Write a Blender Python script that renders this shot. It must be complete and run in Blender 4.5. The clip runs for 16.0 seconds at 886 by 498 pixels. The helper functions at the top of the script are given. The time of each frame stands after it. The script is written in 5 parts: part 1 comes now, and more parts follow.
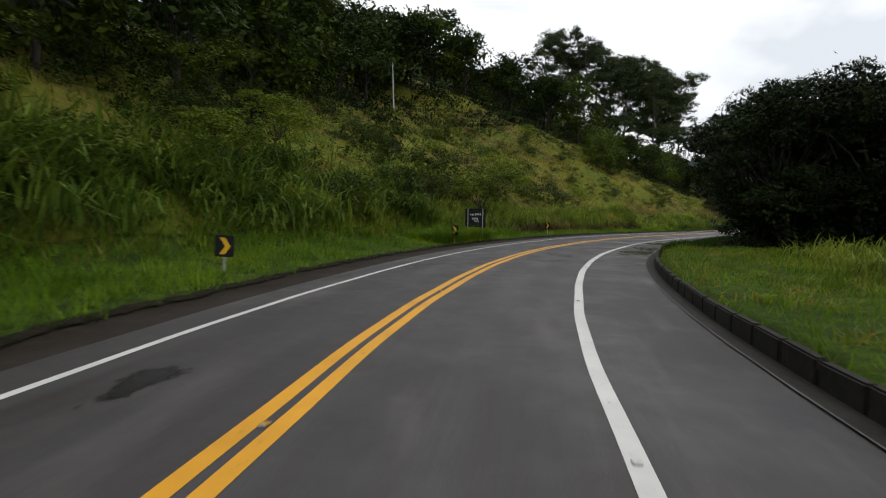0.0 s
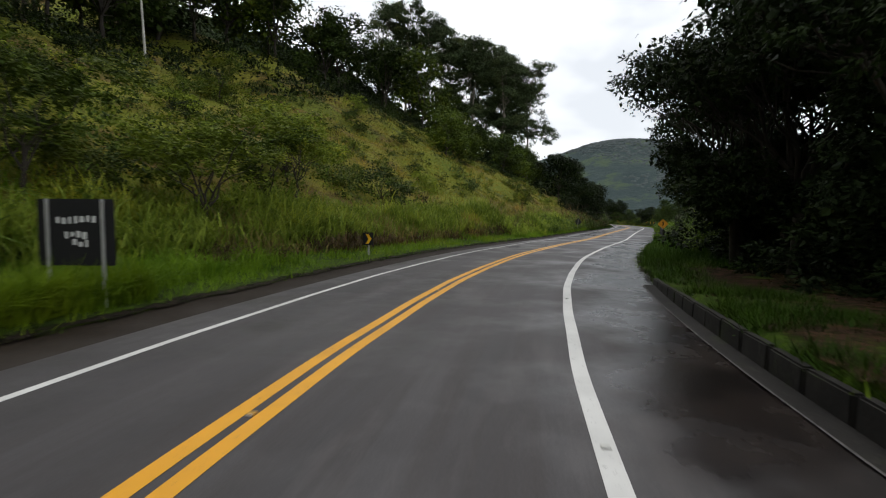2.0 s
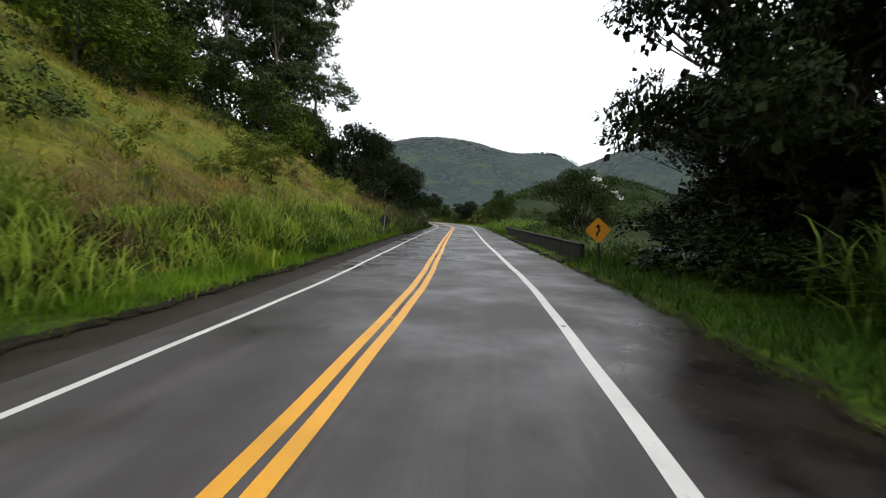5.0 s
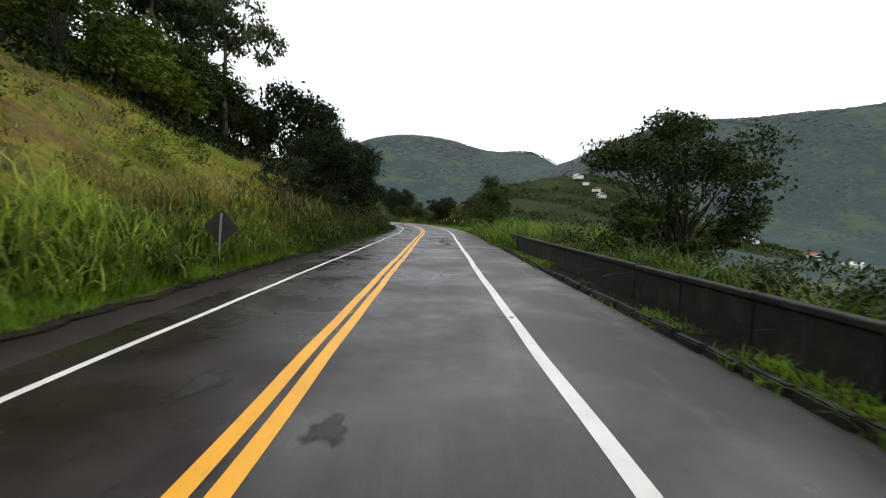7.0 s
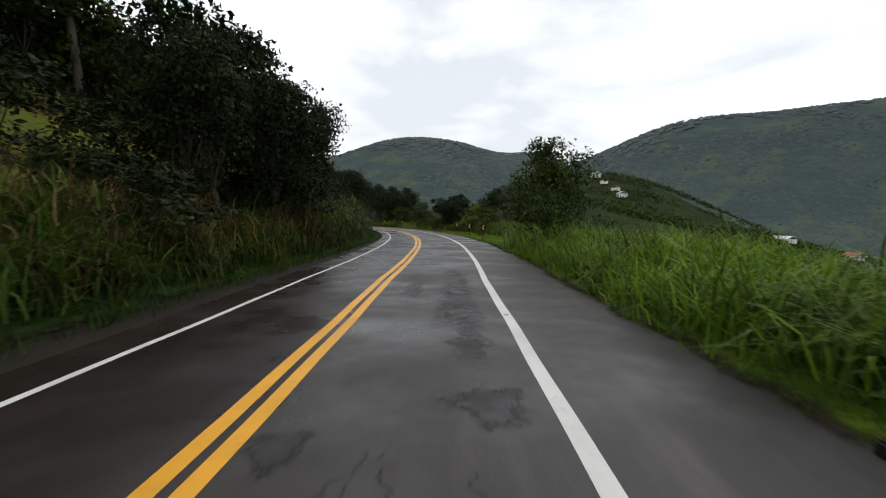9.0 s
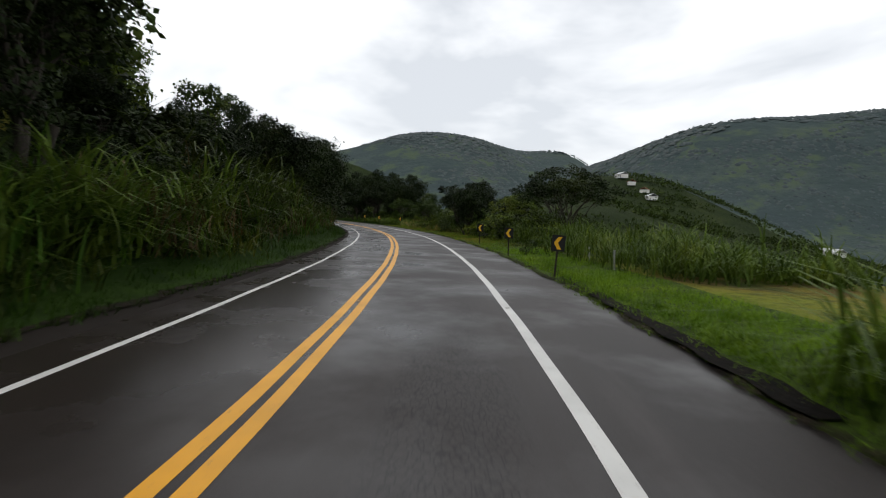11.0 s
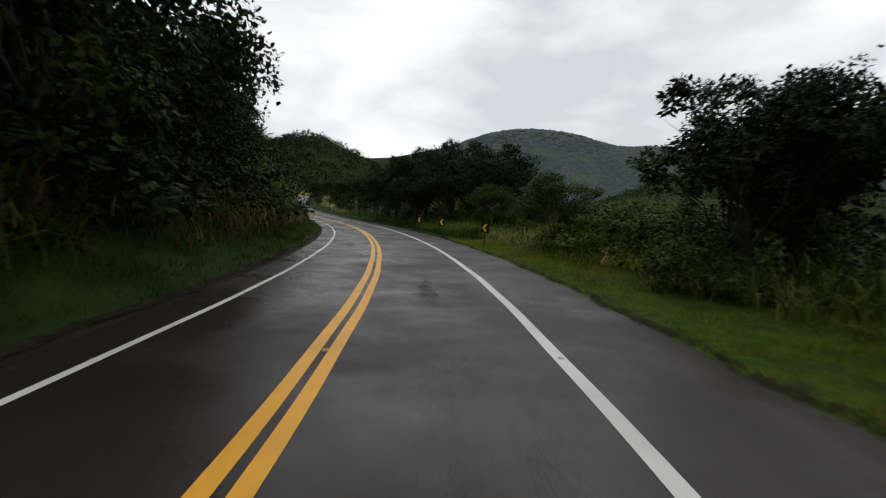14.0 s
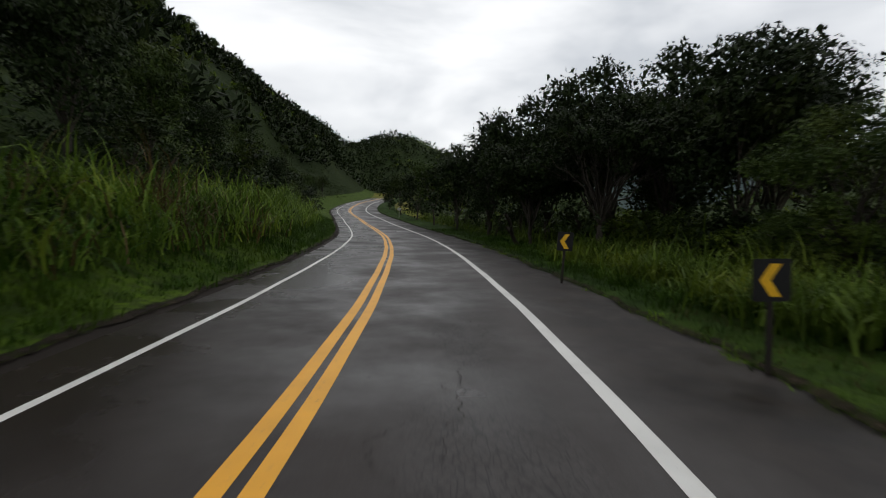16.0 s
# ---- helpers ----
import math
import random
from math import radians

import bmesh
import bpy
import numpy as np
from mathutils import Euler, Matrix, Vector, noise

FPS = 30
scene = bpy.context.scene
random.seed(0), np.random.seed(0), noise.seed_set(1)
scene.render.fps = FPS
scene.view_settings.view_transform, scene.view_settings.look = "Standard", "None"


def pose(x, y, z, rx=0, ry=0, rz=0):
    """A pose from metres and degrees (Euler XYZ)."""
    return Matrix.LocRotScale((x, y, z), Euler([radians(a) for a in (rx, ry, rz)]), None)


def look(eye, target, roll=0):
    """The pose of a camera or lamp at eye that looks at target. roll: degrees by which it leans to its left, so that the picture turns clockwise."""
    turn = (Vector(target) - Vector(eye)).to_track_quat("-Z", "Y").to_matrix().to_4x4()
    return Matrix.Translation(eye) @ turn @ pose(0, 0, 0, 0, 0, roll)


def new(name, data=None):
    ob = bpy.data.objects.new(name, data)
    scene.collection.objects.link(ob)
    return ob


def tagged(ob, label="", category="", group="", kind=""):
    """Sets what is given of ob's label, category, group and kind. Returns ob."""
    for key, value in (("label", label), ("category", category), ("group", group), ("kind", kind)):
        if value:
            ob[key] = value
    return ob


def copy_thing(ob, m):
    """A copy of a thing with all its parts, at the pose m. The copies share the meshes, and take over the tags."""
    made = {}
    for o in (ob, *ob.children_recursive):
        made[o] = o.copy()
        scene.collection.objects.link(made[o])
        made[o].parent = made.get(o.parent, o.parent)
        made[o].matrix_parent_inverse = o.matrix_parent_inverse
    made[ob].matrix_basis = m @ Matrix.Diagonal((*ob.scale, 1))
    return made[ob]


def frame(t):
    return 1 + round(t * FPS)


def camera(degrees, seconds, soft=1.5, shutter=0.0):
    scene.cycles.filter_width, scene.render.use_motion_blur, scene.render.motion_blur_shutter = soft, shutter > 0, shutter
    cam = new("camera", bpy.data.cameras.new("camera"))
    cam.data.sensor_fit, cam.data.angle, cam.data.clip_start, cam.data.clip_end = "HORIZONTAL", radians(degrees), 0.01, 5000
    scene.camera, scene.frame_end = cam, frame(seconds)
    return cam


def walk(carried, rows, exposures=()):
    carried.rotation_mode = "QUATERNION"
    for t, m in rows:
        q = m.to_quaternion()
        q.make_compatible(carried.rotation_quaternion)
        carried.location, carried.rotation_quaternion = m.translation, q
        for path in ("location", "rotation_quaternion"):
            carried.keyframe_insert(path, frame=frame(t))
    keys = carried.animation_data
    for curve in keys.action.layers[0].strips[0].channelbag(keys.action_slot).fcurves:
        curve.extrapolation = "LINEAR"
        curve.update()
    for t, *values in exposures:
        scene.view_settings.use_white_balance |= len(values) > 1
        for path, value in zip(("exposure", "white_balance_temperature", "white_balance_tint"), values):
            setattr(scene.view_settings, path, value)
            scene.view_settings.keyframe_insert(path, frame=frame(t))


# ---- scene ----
# x, y in metres along the drive, yaw, pitch and roll in degrees; the lens rides 2.2 m above the road
ROWS = [
    (0.0, -0.00, -0.00, 1.02, -4.47, -1.91), (0.5, 0.86, 6.29, -3.02, -4.29, -1.54),
    (1.0, 2.13, 12.61, -7.19, -4.11, -1.17), (1.5, 3.87, 18.95, -11.63, -3.99, -1.33),
    (2.0, 6.06, 25.25, -15.92, -3.87, -1.50), (2.5, 8.71, 31.49, -20.11, -3.83, -1.58),
    (3.0, 11.80, 37.65, -24.25, -3.78, -1.66), (3.5, 15.32, 43.68, -28.16, -3.79, -1.65),
    (4.0, 19.23, 49.59, -31.71, -3.80, -1.64), (4.5, 23.47, 55.38, -34.81, -3.77, -1.73),
    (5.0, 27.95, 61.09, -36.73, -3.74, -1.81), (5.5, 32.57, 66.78, -37.94, -3.73, -1.76),
    (6.0, 37.29, 72.49, -38.91, -3.73, -1.71), (6.5, 42.09, 78.21, -39.39, -3.72, -1.69),
    (7.0, 46.93, 83.96, -39.31, -3.72, -1.66), (7.5, 51.79, 89.76, -39.05, -3.60, -1.29),
    (8.0, 56.64, 95.62, -38.62, -3.49, -0.91), (8.5, 61.49, 101.57, -38.28, -3.43, -0.80),
    (9.0, 66.37, 107.61, -38.21, -3.38, -0.69), (9.5, 71.31, 113.71, -38.29, -3.48, -1.19),
    (10.0, 76.29, 119.89, -38.09, -3.57, -1.69), (10.5, 81.29, 126.18, -37.54, -3.64, -2.21),
    (11.0, 86.29, 132.62, -36.59, -3.71, -2.73), (11.5, 91.24, 139.26, -35.21, -3.57, -2.01),
    (12.0, 96.08, 146.12, -33.47, -3.43, -1.29), (12.5, 100.78, 153.23, -31.88, -3.51, -1.24),
    (13.0, 105.32, 160.60, -30.51, -3.59, -1.18), (13.5, 109.68, 168.23, -28.59, -3.83, -1.90),
    (14.0, 113.77, 176.14, -26.31, -4.07, -2.61), (14.5, 117.57, 184.35, -23.74, -4.00, -2.14),
    (15.0, 121.04, 192.82, -20.96, -3.93, -1.66), (15.5, 124.15, 201.56, -18.32, -4.02, -1.69),
    (16.0, 126.94, 210.54, -16.03, -4.11, -1.72)]
cam = camera(82.09, 16.0, soft=1.05, shutter=0.18)
walk(cam, [(t, pose(x, y, 2.2, 90 + pitch, roll, yaw)) for t, x, y, yaw, pitch, roll in ROWS],
     exposures=[(0.0, -0.56), (1.5, -0.55), (3.0, -0.22), (4.5, -0.12), (7.0, -0.06), (8.0, -0.25), (9.0, -0.52), (11.5, -0.66), (12.5, -0.74), (14.0, -0.84), (16.0, -0.92)])

# ---- sky and light: a bright overcast day ----
SUN_UP, SUN_BEARING = radians(55), radians(40)      # bearing clockwise from +y
world = bpy.data.worlds.new("overcast")
scene.world = world
world.use_nodes = True
wn, wl = world.node_tree.nodes, world.node_tree.links
wn.clear()


def wnode(kind, **props):
    n = wn.new(kind)
    for k, v in props.items():
        n.inputs[k].default_value = v
    return n


sky = wn.new("ShaderNodeTexSky")
sky.sky_type, sky.sun_disc, sky.sun_elevation, sky.sun_rotation = "NISHITA", False, SUN_UP, SUN_BEARING
sky_dim = wn.new("ShaderNodeVectorMath")
sky_dim.operation = "SCALE"
sky_dim.inputs["Scale"].default_value = 0.1
coord = wn.new("ShaderNodeTexCoord")
cloud_a = wnode("ShaderNodeTexNoise", Scale=2.2, Detail=5.0, Roughness=0.5, Distortion=0.4)
stretch = wn.new("ShaderNodeMapping")
stretch.inputs["Scale"].default_value = (1, 1, 2.6)
ramp = wn.new("ShaderNodeValToRGB")
ramp.color_ramp.elements[0].position, ramp.color_ramp.elements[1].position = 0.38, 0.60
ramp.color_ramp.elements[0].color = (0.82, 0.855, 0.90, 1)
ramp.color_ramp.elements[1].color = (1.37, 1.38, 1.39, 1)
cover = wn.new("ShaderNodeMix")
cover.data_type = "RGBA"
cover.inputs[0].default_value = 0.9
back = wn.new("ShaderNodeBackground")
back.inputs["Strength"].default_value = 1.5
wout = wn.new("ShaderNodeOutputWorld")
wl.new(coord.outputs["Generated"], stretch.inputs["Vector"])
wl.new(stretch.outputs["Vector"], cloud_a.inputs["Vector"])
wl.new(cloud_a.outputs["Fac"], ramp.inputs["Fac"])
wl.new(sky.outputs["Color"], sky_dim.inputs[0])
wl.new(sky_dim.outputs["Vector"], cover.inputs["A"])
wl.new(ramp.outputs["Color"], cover.inputs["B"])
wl.new(cover.outputs["Result"], back.inputs["Color"])
wl.new(back.outputs["Background"], wout.inputs["Surface"])
sun = new("sun", bpy.data.lights.new("sun", "SUN"))
sun.data.energy, sun.data.angle, sun.data.color = 0.5, radians(25), (1.0, 0.97, 0.92)
sun.matrix_world = look((math.sin(SUN_BEARING) * math.cos(SUN_UP) * 50, math.cos(SUN_BEARING) * math.cos(SUN_UP) * 50,
                         math.sin(SUN_UP) * 50), (0, 0, 0))


# ---- materials ----
class Mat:
    """A small writer for node materials."""

    def __init__(self, name, rough=0.8, spec=0.3, metal=0.0):
        self.m = bpy.data.materials.new(name)
        self.m.use_nodes = True
        self.t = self.m.node_tree
        self.p = self.t.nodes["Principled BSDF"]
        self.p.inputs["Roughness"].default_value = rough
        self.p.inputs["Specular IOR Level"].default_value = spec
        self.p.inputs["Metallic"].default_value = metal
        self.geo = self.t.nodes.new("ShaderNodeNewGeometry")

    def noise(self, scale, detail=4.0, rough=0.6, where=None, stretch=None, distort=0.0):
        n = self.t.nodes.new("ShaderNodeTexNoise")
        n.inputs["Scale"].default_value, n.inputs["Detail"].default_value = scale, detail
        n.inputs["Roughness"].default_value, n.inputs["Distortion"].default_value = rough, distort
        src = where or self.geo.outputs["Position"]
        if stretch:
            mp = self.t.nodes.new("ShaderNodeMapping")
            mp.inputs["Scale"].default_value = stretch
            self.t.links.new(src, mp.inputs["Vector"])
            src = mp.outputs["Vector"]
        self.t.links.new(src, n.inputs["Vector"])
        return n.outputs["Fac"]

    def ramp(self, fac, stops):
        r = self.t.nodes.new("ShaderNodeValToRGB")
        while len(r.color_ramp.elements) < len(stops):
            r.color_ramp.elements.new(0.5)
        for e, (pos, col) in zip(r.color_ramp.elements, stops):
            e.position, e.color = pos, (*col, 1) if len(col) == 3 else col
        self.t.links.new(fac, r.inputs["Fac"])
        return r.outputs["Color"]

    def mix(self, fac, a, b, how="MIX"):
        n = self.t.nodes.new("ShaderNodeMix")
        n.data_type, n.blend_type = "RGBA", how
        for slot, v in ((0, fac), ("A", a), ("B", b)):
            if isinstance(v, (int, float)):
                n.inputs[slot].default_value = v
            elif isinstance(v, tuple):
                n.inputs[slot].default_value = (*v, 1)
            else:
                self.t.links.new(v, n.inputs[slot])
        return n.outputs["Result"]

    def fade(self, fac, lo, hi):
        n = self.t.nodes.new("ShaderNodeMapRange")
        n.inputs["From Min"].default_value, n.inputs["From Max"].default_value = lo, hi
        self.t.links.new(fac, n.inputs["Value"])
        return n.outputs["Result"]

    def color(self, c):
        if isinstance(c, tuple):
            self.p.inputs["Base Color"].default_value = (*c, 1)
        else:
            self.t.links.new(c, self.p.inputs["Base Color"])
        return self

    def rough(self, fac, lo, hi):
        n = self.t.nodes.new("ShaderNodeMapRange")
        n.inputs["From Min"].default_value, n.inputs["From Max"].default_value = 0.35, 0.65
        n.inputs["To Min"].default_value, n.inputs["To Max"].default_value = lo, hi
        self.t.links.new(fac, n.inputs["Value"])
        self.t.links.new(n.outputs["Result"], self.p.inputs["Roughness"])
        return self

    def bump(self, fac, strength=0.4, distance=0.02):
        b = self.t.nodes.new("ShaderNodeBump")
        b.inputs["Strength"].default_value, b.inputs["Distance"].default_value = strength, distance
        self.t.links.new(fac, b.inputs["Height"])
        self.t.links.new(b.outputs["Normal"], self.p.inputs["Normal"])
        return self


def leaf_mat(name, dark, light, through_light=0.25, rough=0.55):
    """Foliage: colour varies leaf by leaf and plant by plant, and some light passes through."""
    k = Mat(name, rough=rough, spec=0.06)
    info = k.t.nodes.new("ShaderNodeObjectInfo")
    leaf = k.mix(k.geo.outputs["Random Per Island"], dark, light)
    clump = k.mix(k.fade(k.noise(1.1, 3.0, 0.55), 0.36, 0.64), dark, light)
    c = k.mix(0.55, leaf, clump)
    c = k.mix(k.fade(k.noise(0.35, 2.0), 0.45, 0.85), c, tuple(v * 0.8 for v in dark))
    c = k.mix(k.fade(k.noise(0.22, 3.0), 0.56, 0.74), c, (light[0] * 1.25, light[1] * 1.02, light[2] * .8))
    hue = k.t.nodes.new("ShaderNodeHueSaturation")
    sway = k.t.nodes.new("ShaderNodeMapRange")
    sway.inputs["To Min"].default_value, sway.inputs["To Max"].default_value = 0.75, 1.25
    k.t.links.new(info.outputs["Random"], sway.inputs["Value"])
    k.t.links.new(sway.outputs["Result"], hue.inputs["Value"])
    k.t.links.new(c, hue.inputs["Color"])
    k.color(hue.outputs["Color"])
    tr = k.t.nodes.new("ShaderNodeBsdfTranslucent")
    k.t.links.new(hue.outputs["Color"], tr.inputs["Color"])
    mx = k.t.nodes.new("ShaderNodeMixShader")
    mx.inputs[0].default_value = through_light
    k.t.links.new(k.p.outputs["BSDF"], mx.inputs[1])
    k.t.links.new(tr.outputs["BSDF"], mx.inputs[2])
    k.t.links.new(mx.outputs["Shader"], k.t.nodes["Material Output"].inputs["Surface"])
    return k.m


def road_place(k):
    """Metres right of the centre line and metres along the road, from the strips' own map."""
    tc_ = k.t.nodes.new("ShaderNodeTexCoord")
    sep = k.t.nodes.new("ShaderNodeSeparateXYZ")
    k.t.links.new(tc_.outputs["UV"], sep.inputs[0])
    return tc_.outputs["UV"], sep.outputs["X"], sep.outputs["Y"]


def madd(k, p_, m_, q_):
    """p_ * m_ + q_, each a number or a socket."""
    n = k.t.nodes.new("ShaderNodeMath")
    n.operation = "MULTIPLY_ADD"
    for s_, v in zip(n.inputs, (p_, m_, q_)):
        if isinstance(v, (int, float)):
            s_.default_value = v
        else:
            k.t.links.new(v, s_)
    return n.outputs["Value"]


# asphalt: grey brown, worn in wheel tracks, streaked along the road, damp and painted shadier in places, cracked in the
# outer track
a = Mat("asphalt", rough=0.6, spec=0.28)
UVM, LAT, ALONG = road_place(a)
big, grain = a.noise(0.16, 4.0), a.noise(34.0, 3.0, 0.8)
c = a.ramp(big, [(0.3, (0.041, 0.038, 0.039)), (0.55, (0.056, 0.052, 0.053)), (0.75, (0.066, 0.061, 0.061))])
# wheel tracks; the lane's middle is lightened for sky sheen, the outer shoulder darkened
tracks = [(-6, .9), (-3.0, .95), (-2.3, .74), (-1.5, 1.0), (-.8, .78), (-.35, .95), (.35, 1.0), (.95, .78), (1.7, 1.06), (2.5, .76), (3.3, .95), (4.2, .88), (5.2, .52), (8, .36)]
wob = madd(a, a.noise(0.12, 3.0, where=UVM), .8, madd(a, LAT, 1.0, -.4))
c = a.mix(1.0, c, a.ramp(a.fade(wob, -6, 8), [((l + 6) / 14, (v, v, v)) for l, v in tracks]), "MULTIPLY")
streak = a.noise(1.0, 5.0, 0.65, where=UVM, stretch=(2.4, .07, 1))
c = a.mix(a.fade(streak, 0.40, 0.68), c, (0.036, 0.031, 0.030))
c = a.mix(a.fade(a.noise(1.0, 4.0, 0.6, where=UVM, stretch=(.8, .12, 1)), 0.54, 0.72), c, (0.078, 0.070, 0.069))
spread = a.noise(0.35, 5.0, 0.65)
# bank lane from the second straight on: damp, tree shade and reflections painted in
damp_shade = a.mix(1.0, a.fade(madd(a, spread, 26.0, ALONG), 92, 118), a.fade(madd(a, spread, -2.4, madd(a, LAT, -1.0, 0.0)), -4.6, .8), "MULTIPLY")
c = a.mix(damp_shade, c, a.mix(a.fade(a.noise(0.5, 5.0, .6), .4, .65), (0.009, 0.0065, 0.0055), (0.020, 0.0145, 0.0125)))
# further along the whole carriageway is darker
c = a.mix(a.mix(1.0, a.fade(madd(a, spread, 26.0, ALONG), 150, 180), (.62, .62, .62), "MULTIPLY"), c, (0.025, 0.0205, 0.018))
# wet, leaf-stained shoulder below the first bend's trees, canopy shade in its colour
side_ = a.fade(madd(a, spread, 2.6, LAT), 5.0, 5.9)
wet_shade = a.mix(1.0, a.fade(madd(a, spread, 14.0, ALONG), 37, 46), a.fade(madd(a, spread, 14.0, madd(a, ALONG, -1.0, 0.0)), -90, -80), "MULTIPLY")
# the darker shoulder by the trees of the last bend
last_dark = a.fade(madd(a, spread, 14.0, ALONG), 252, 261)
shoulder_dark = a.mix(1.0, a.mix(1.0, wet_shade, last_dark, "ADD"), side_, "MULTIPLY")
c = a.mix(shoulder_dark, c, a.mix(a.fade(a.noise(0.8, 5.0, .7), .4, .6), (0.008, 0.006, 0.0055), (0.021, 0.016, 0.0135)))
c = a.mix(a.fade(grain, 0.45, 0.75), c, a.mix(1.0, c, (1.6, 1.58, 1.56), "MULTIPLY"))
vor = a.t.nodes.new("ShaderNodeTexVoronoi")
vor.feature = "DISTANCE_TO_EDGE"
vor.inputs["Scale"].default_value = 1.0
vmap = a.t.nodes.new("ShaderNodeMapping")
vmap.inputs["Scale"].default_value = (13.0, 7.5, 1)
bend = a.t.nodes.new("ShaderNodeVectorMath")
bend.operation = "MULTIPLY_ADD"
bend.inputs[1].default_value = (1, 1, 0)
nz = a.t.nodes.new("ShaderNodeTexNoise")
nz.inputs["Scale"].default_value, nz.inputs["Detail"].default_value = 3.0, 4.0
a.t.links.new(UVM, nz.inputs["Vector"])
a.t.links.new(UVM, vmap.inputs["Vector"])
a.t.links.new(nz.outputs["Color"], bend.inputs[0])
a.t.links.new(vmap.outputs["Vector"], bend.inputs[2])
a.t.links.new(bend.outputs["Vector"], vor.inputs["Vector"])
net = madd(a, a.fade(vor.outputs["Distance"], .03, .085), -1.0, 1.0)
where_ = a.ramp(a.fade(LAT, -6, 8), [((l + 6) / 14, (v, v, v)) for l, v in ((-6, 0), (-2.6, 0), (-2.2, .35), (-1.2, .35), (-.6, 0), (1.0, 0), (1.7, 1), (2.7, 1), (3.2, 0), (8, 0))])
torn = a.mix(1.0, where_, a.fade(a.noise(1.0, 4.0, .7, where=UVM, stretch=(.7, .16, 1)), .42, .53), "MULTIPLY")
torn = a.mix(1.0, torn, a.fade(ALONG, 158, 172), "MULTIPLY")
cracked = a.mix(1.0, torn, net, "MULTIPLY")
c = a.mix(a.mix(1.0, cracked, (.9, .9, .9), "MULTIPLY"), c, (0.008, 0.007, 0.007))
a.color(c).rough(madd(a, a.mix(1.0, wet_shade, side_, "MULTIPLY"), -.2, madd(a, damp_shade, -.2, madd(a, a.noise(0.28, 5.0, 0.6), 1.0, .1))), 0.22, 0.62).bump(grain, 0.3, 0.006)
a.t.links.new(madd(a, damp_shade, -.17, .28), a.p.inputs["Specular IOR Level"])      # gloss cut too, so the lane mirrors less sky
ASPHALT = a.m

a = Mat("old_asphalt", rough=0.9, spec=0.12)
UVM, LAT, ALONG = road_place(a)
c = a.ramp(a.noise(0.7, 5.0), [(0.3, (0.022, 0.018, 0.015)), (0.7, (0.048, 0.040, 0.034))])
c = a.mix(a.fade(a.noise(30.0, 2.0), 0.5, 0.8), c, (0.062, 0.054, 0.046))
silt = a.fade(madd(a, a.noise(0.9, 5.0, .65), -2.2, LAT), -4.7, -6.1)      # soil and dead leaves washed off the bank
c = a.mix(silt, c, a.ramp(a.noise(7.0, 5.0, .7), [(0.35, (0.008, 0.006, 0.004)), (0.6, (0.022, 0.015, 0.009)), (0.75, (0.045, 0.030, 0.016))]))
# further on, litter and the bank's shade both go into the colour
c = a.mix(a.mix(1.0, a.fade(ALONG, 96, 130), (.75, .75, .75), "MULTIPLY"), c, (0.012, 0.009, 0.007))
a.color(c).bump(a.noise(22.0, 3.0), 0.5, 0.012)
OLD_ASPHALT = a.m

# repairs and damp stains: ragged, fading out at the rim
def patch_mat(name, dark, light, cover=.95):
    a = Mat(name, rough=0.5, spec=0.25)
    c = a.ramp(a.noise(3.0, 5.0), [(0.3, dark), (0.7, light)])
    a.color(c).rough(a.noise(1.5, 4.0), 0.35, 0.7).bump(a.noise(30.0, 3.0), 0.4, 0.01)
    reach = road_place(a)[1]      # 0 in the middle, 1 at the rim
    addn = a.t.nodes.new("ShaderNodeMath")
    addn.operation = "MULTIPLY_ADD"
    addn.inputs[1].default_value = 1.5
    a.t.links.new(a.noise(4.5, 6.0, 0.75), addn.inputs[0])
    a.t.links.new(reach, addn.inputs[2])
    rim = a.t.nodes.new("ShaderNodeMapRange")
    rim.inputs["From Min"].default_value, rim.inputs["From Max"].default_value = 1.22, 1.50
    rim.inputs["To Min"].default_value, rim.inputs["To Max"].default_value = cover, 0.0
    a.t.links.new(addn.outputs["Value"], rim.inputs["Value"])
    a.t.links.new(rim.outputs["Result"], a.p.inputs["Alpha"])
    return a.m


PATCH = patch_mat("fresh_patch", (0.009, 0.008, 0.008), (0.022, 0.019, 0.019))
PATCH_GREY = patch_mat("smooth_grey_patch", (0.020, 0.019, 0.020), (0.036, 0.034, 0.036), .5)

def ragged_soil(name, stops, full=.62, clear=.28, rough=.95, cover=1.9):
    """Soil whose cover thins out raggedly towards the rims of its strip (map x runs 0 to 1 across)."""
    k = Mat(name, rough=rough, spec=0.1)
    k.color(k.ramp(k.noise(2.2, 6.0, .7), stops)).bump(k.noise(9.0, 5.0), 0.7, 0.05)
    across = road_place(k)[1]
    hump = madd(k, madd(k, across, -1.0, 1.0), across, 0.0)      # 0 at the rims, a quarter in the middle
    n = k.fade(madd(k, k.noise(3.5, 5.0, .7), 1.1, madd(k, hump, cover, -.62)), clear - .2, full - .2)
    k.t.links.new(n, k.p.inputs["Alpha"])
    return k.m


SOIL = ragged_soil("bare_soil", [(0.3, (0.012, 0.008, 0.005)), (0.5, (0.034, 0.018, 0.009)), (0.68, (0.070, 0.034, 0.016)), (0.8, (0.022, 0.022, 0.008))])
# soil at the left rim, with the grass's shadow in its colour
EDGE_SOIL_SHADE = ragged_soil("edge_soil_shade", [(0.3, (0.007, 0.0055, 0.004)), (0.55, (0.018, 0.0135, 0.009)), (0.75, (0.040, 0.030, 0.018))])

THIN_SOIL = ragged_soil("thin_edge_soil_shade", [(0.3, (0.010, 0.008, 0.005)), (0.55, (0.024, 0.018, 0.011)), (0.75, (0.050, 0.038, 0.022))], cover=1.4)

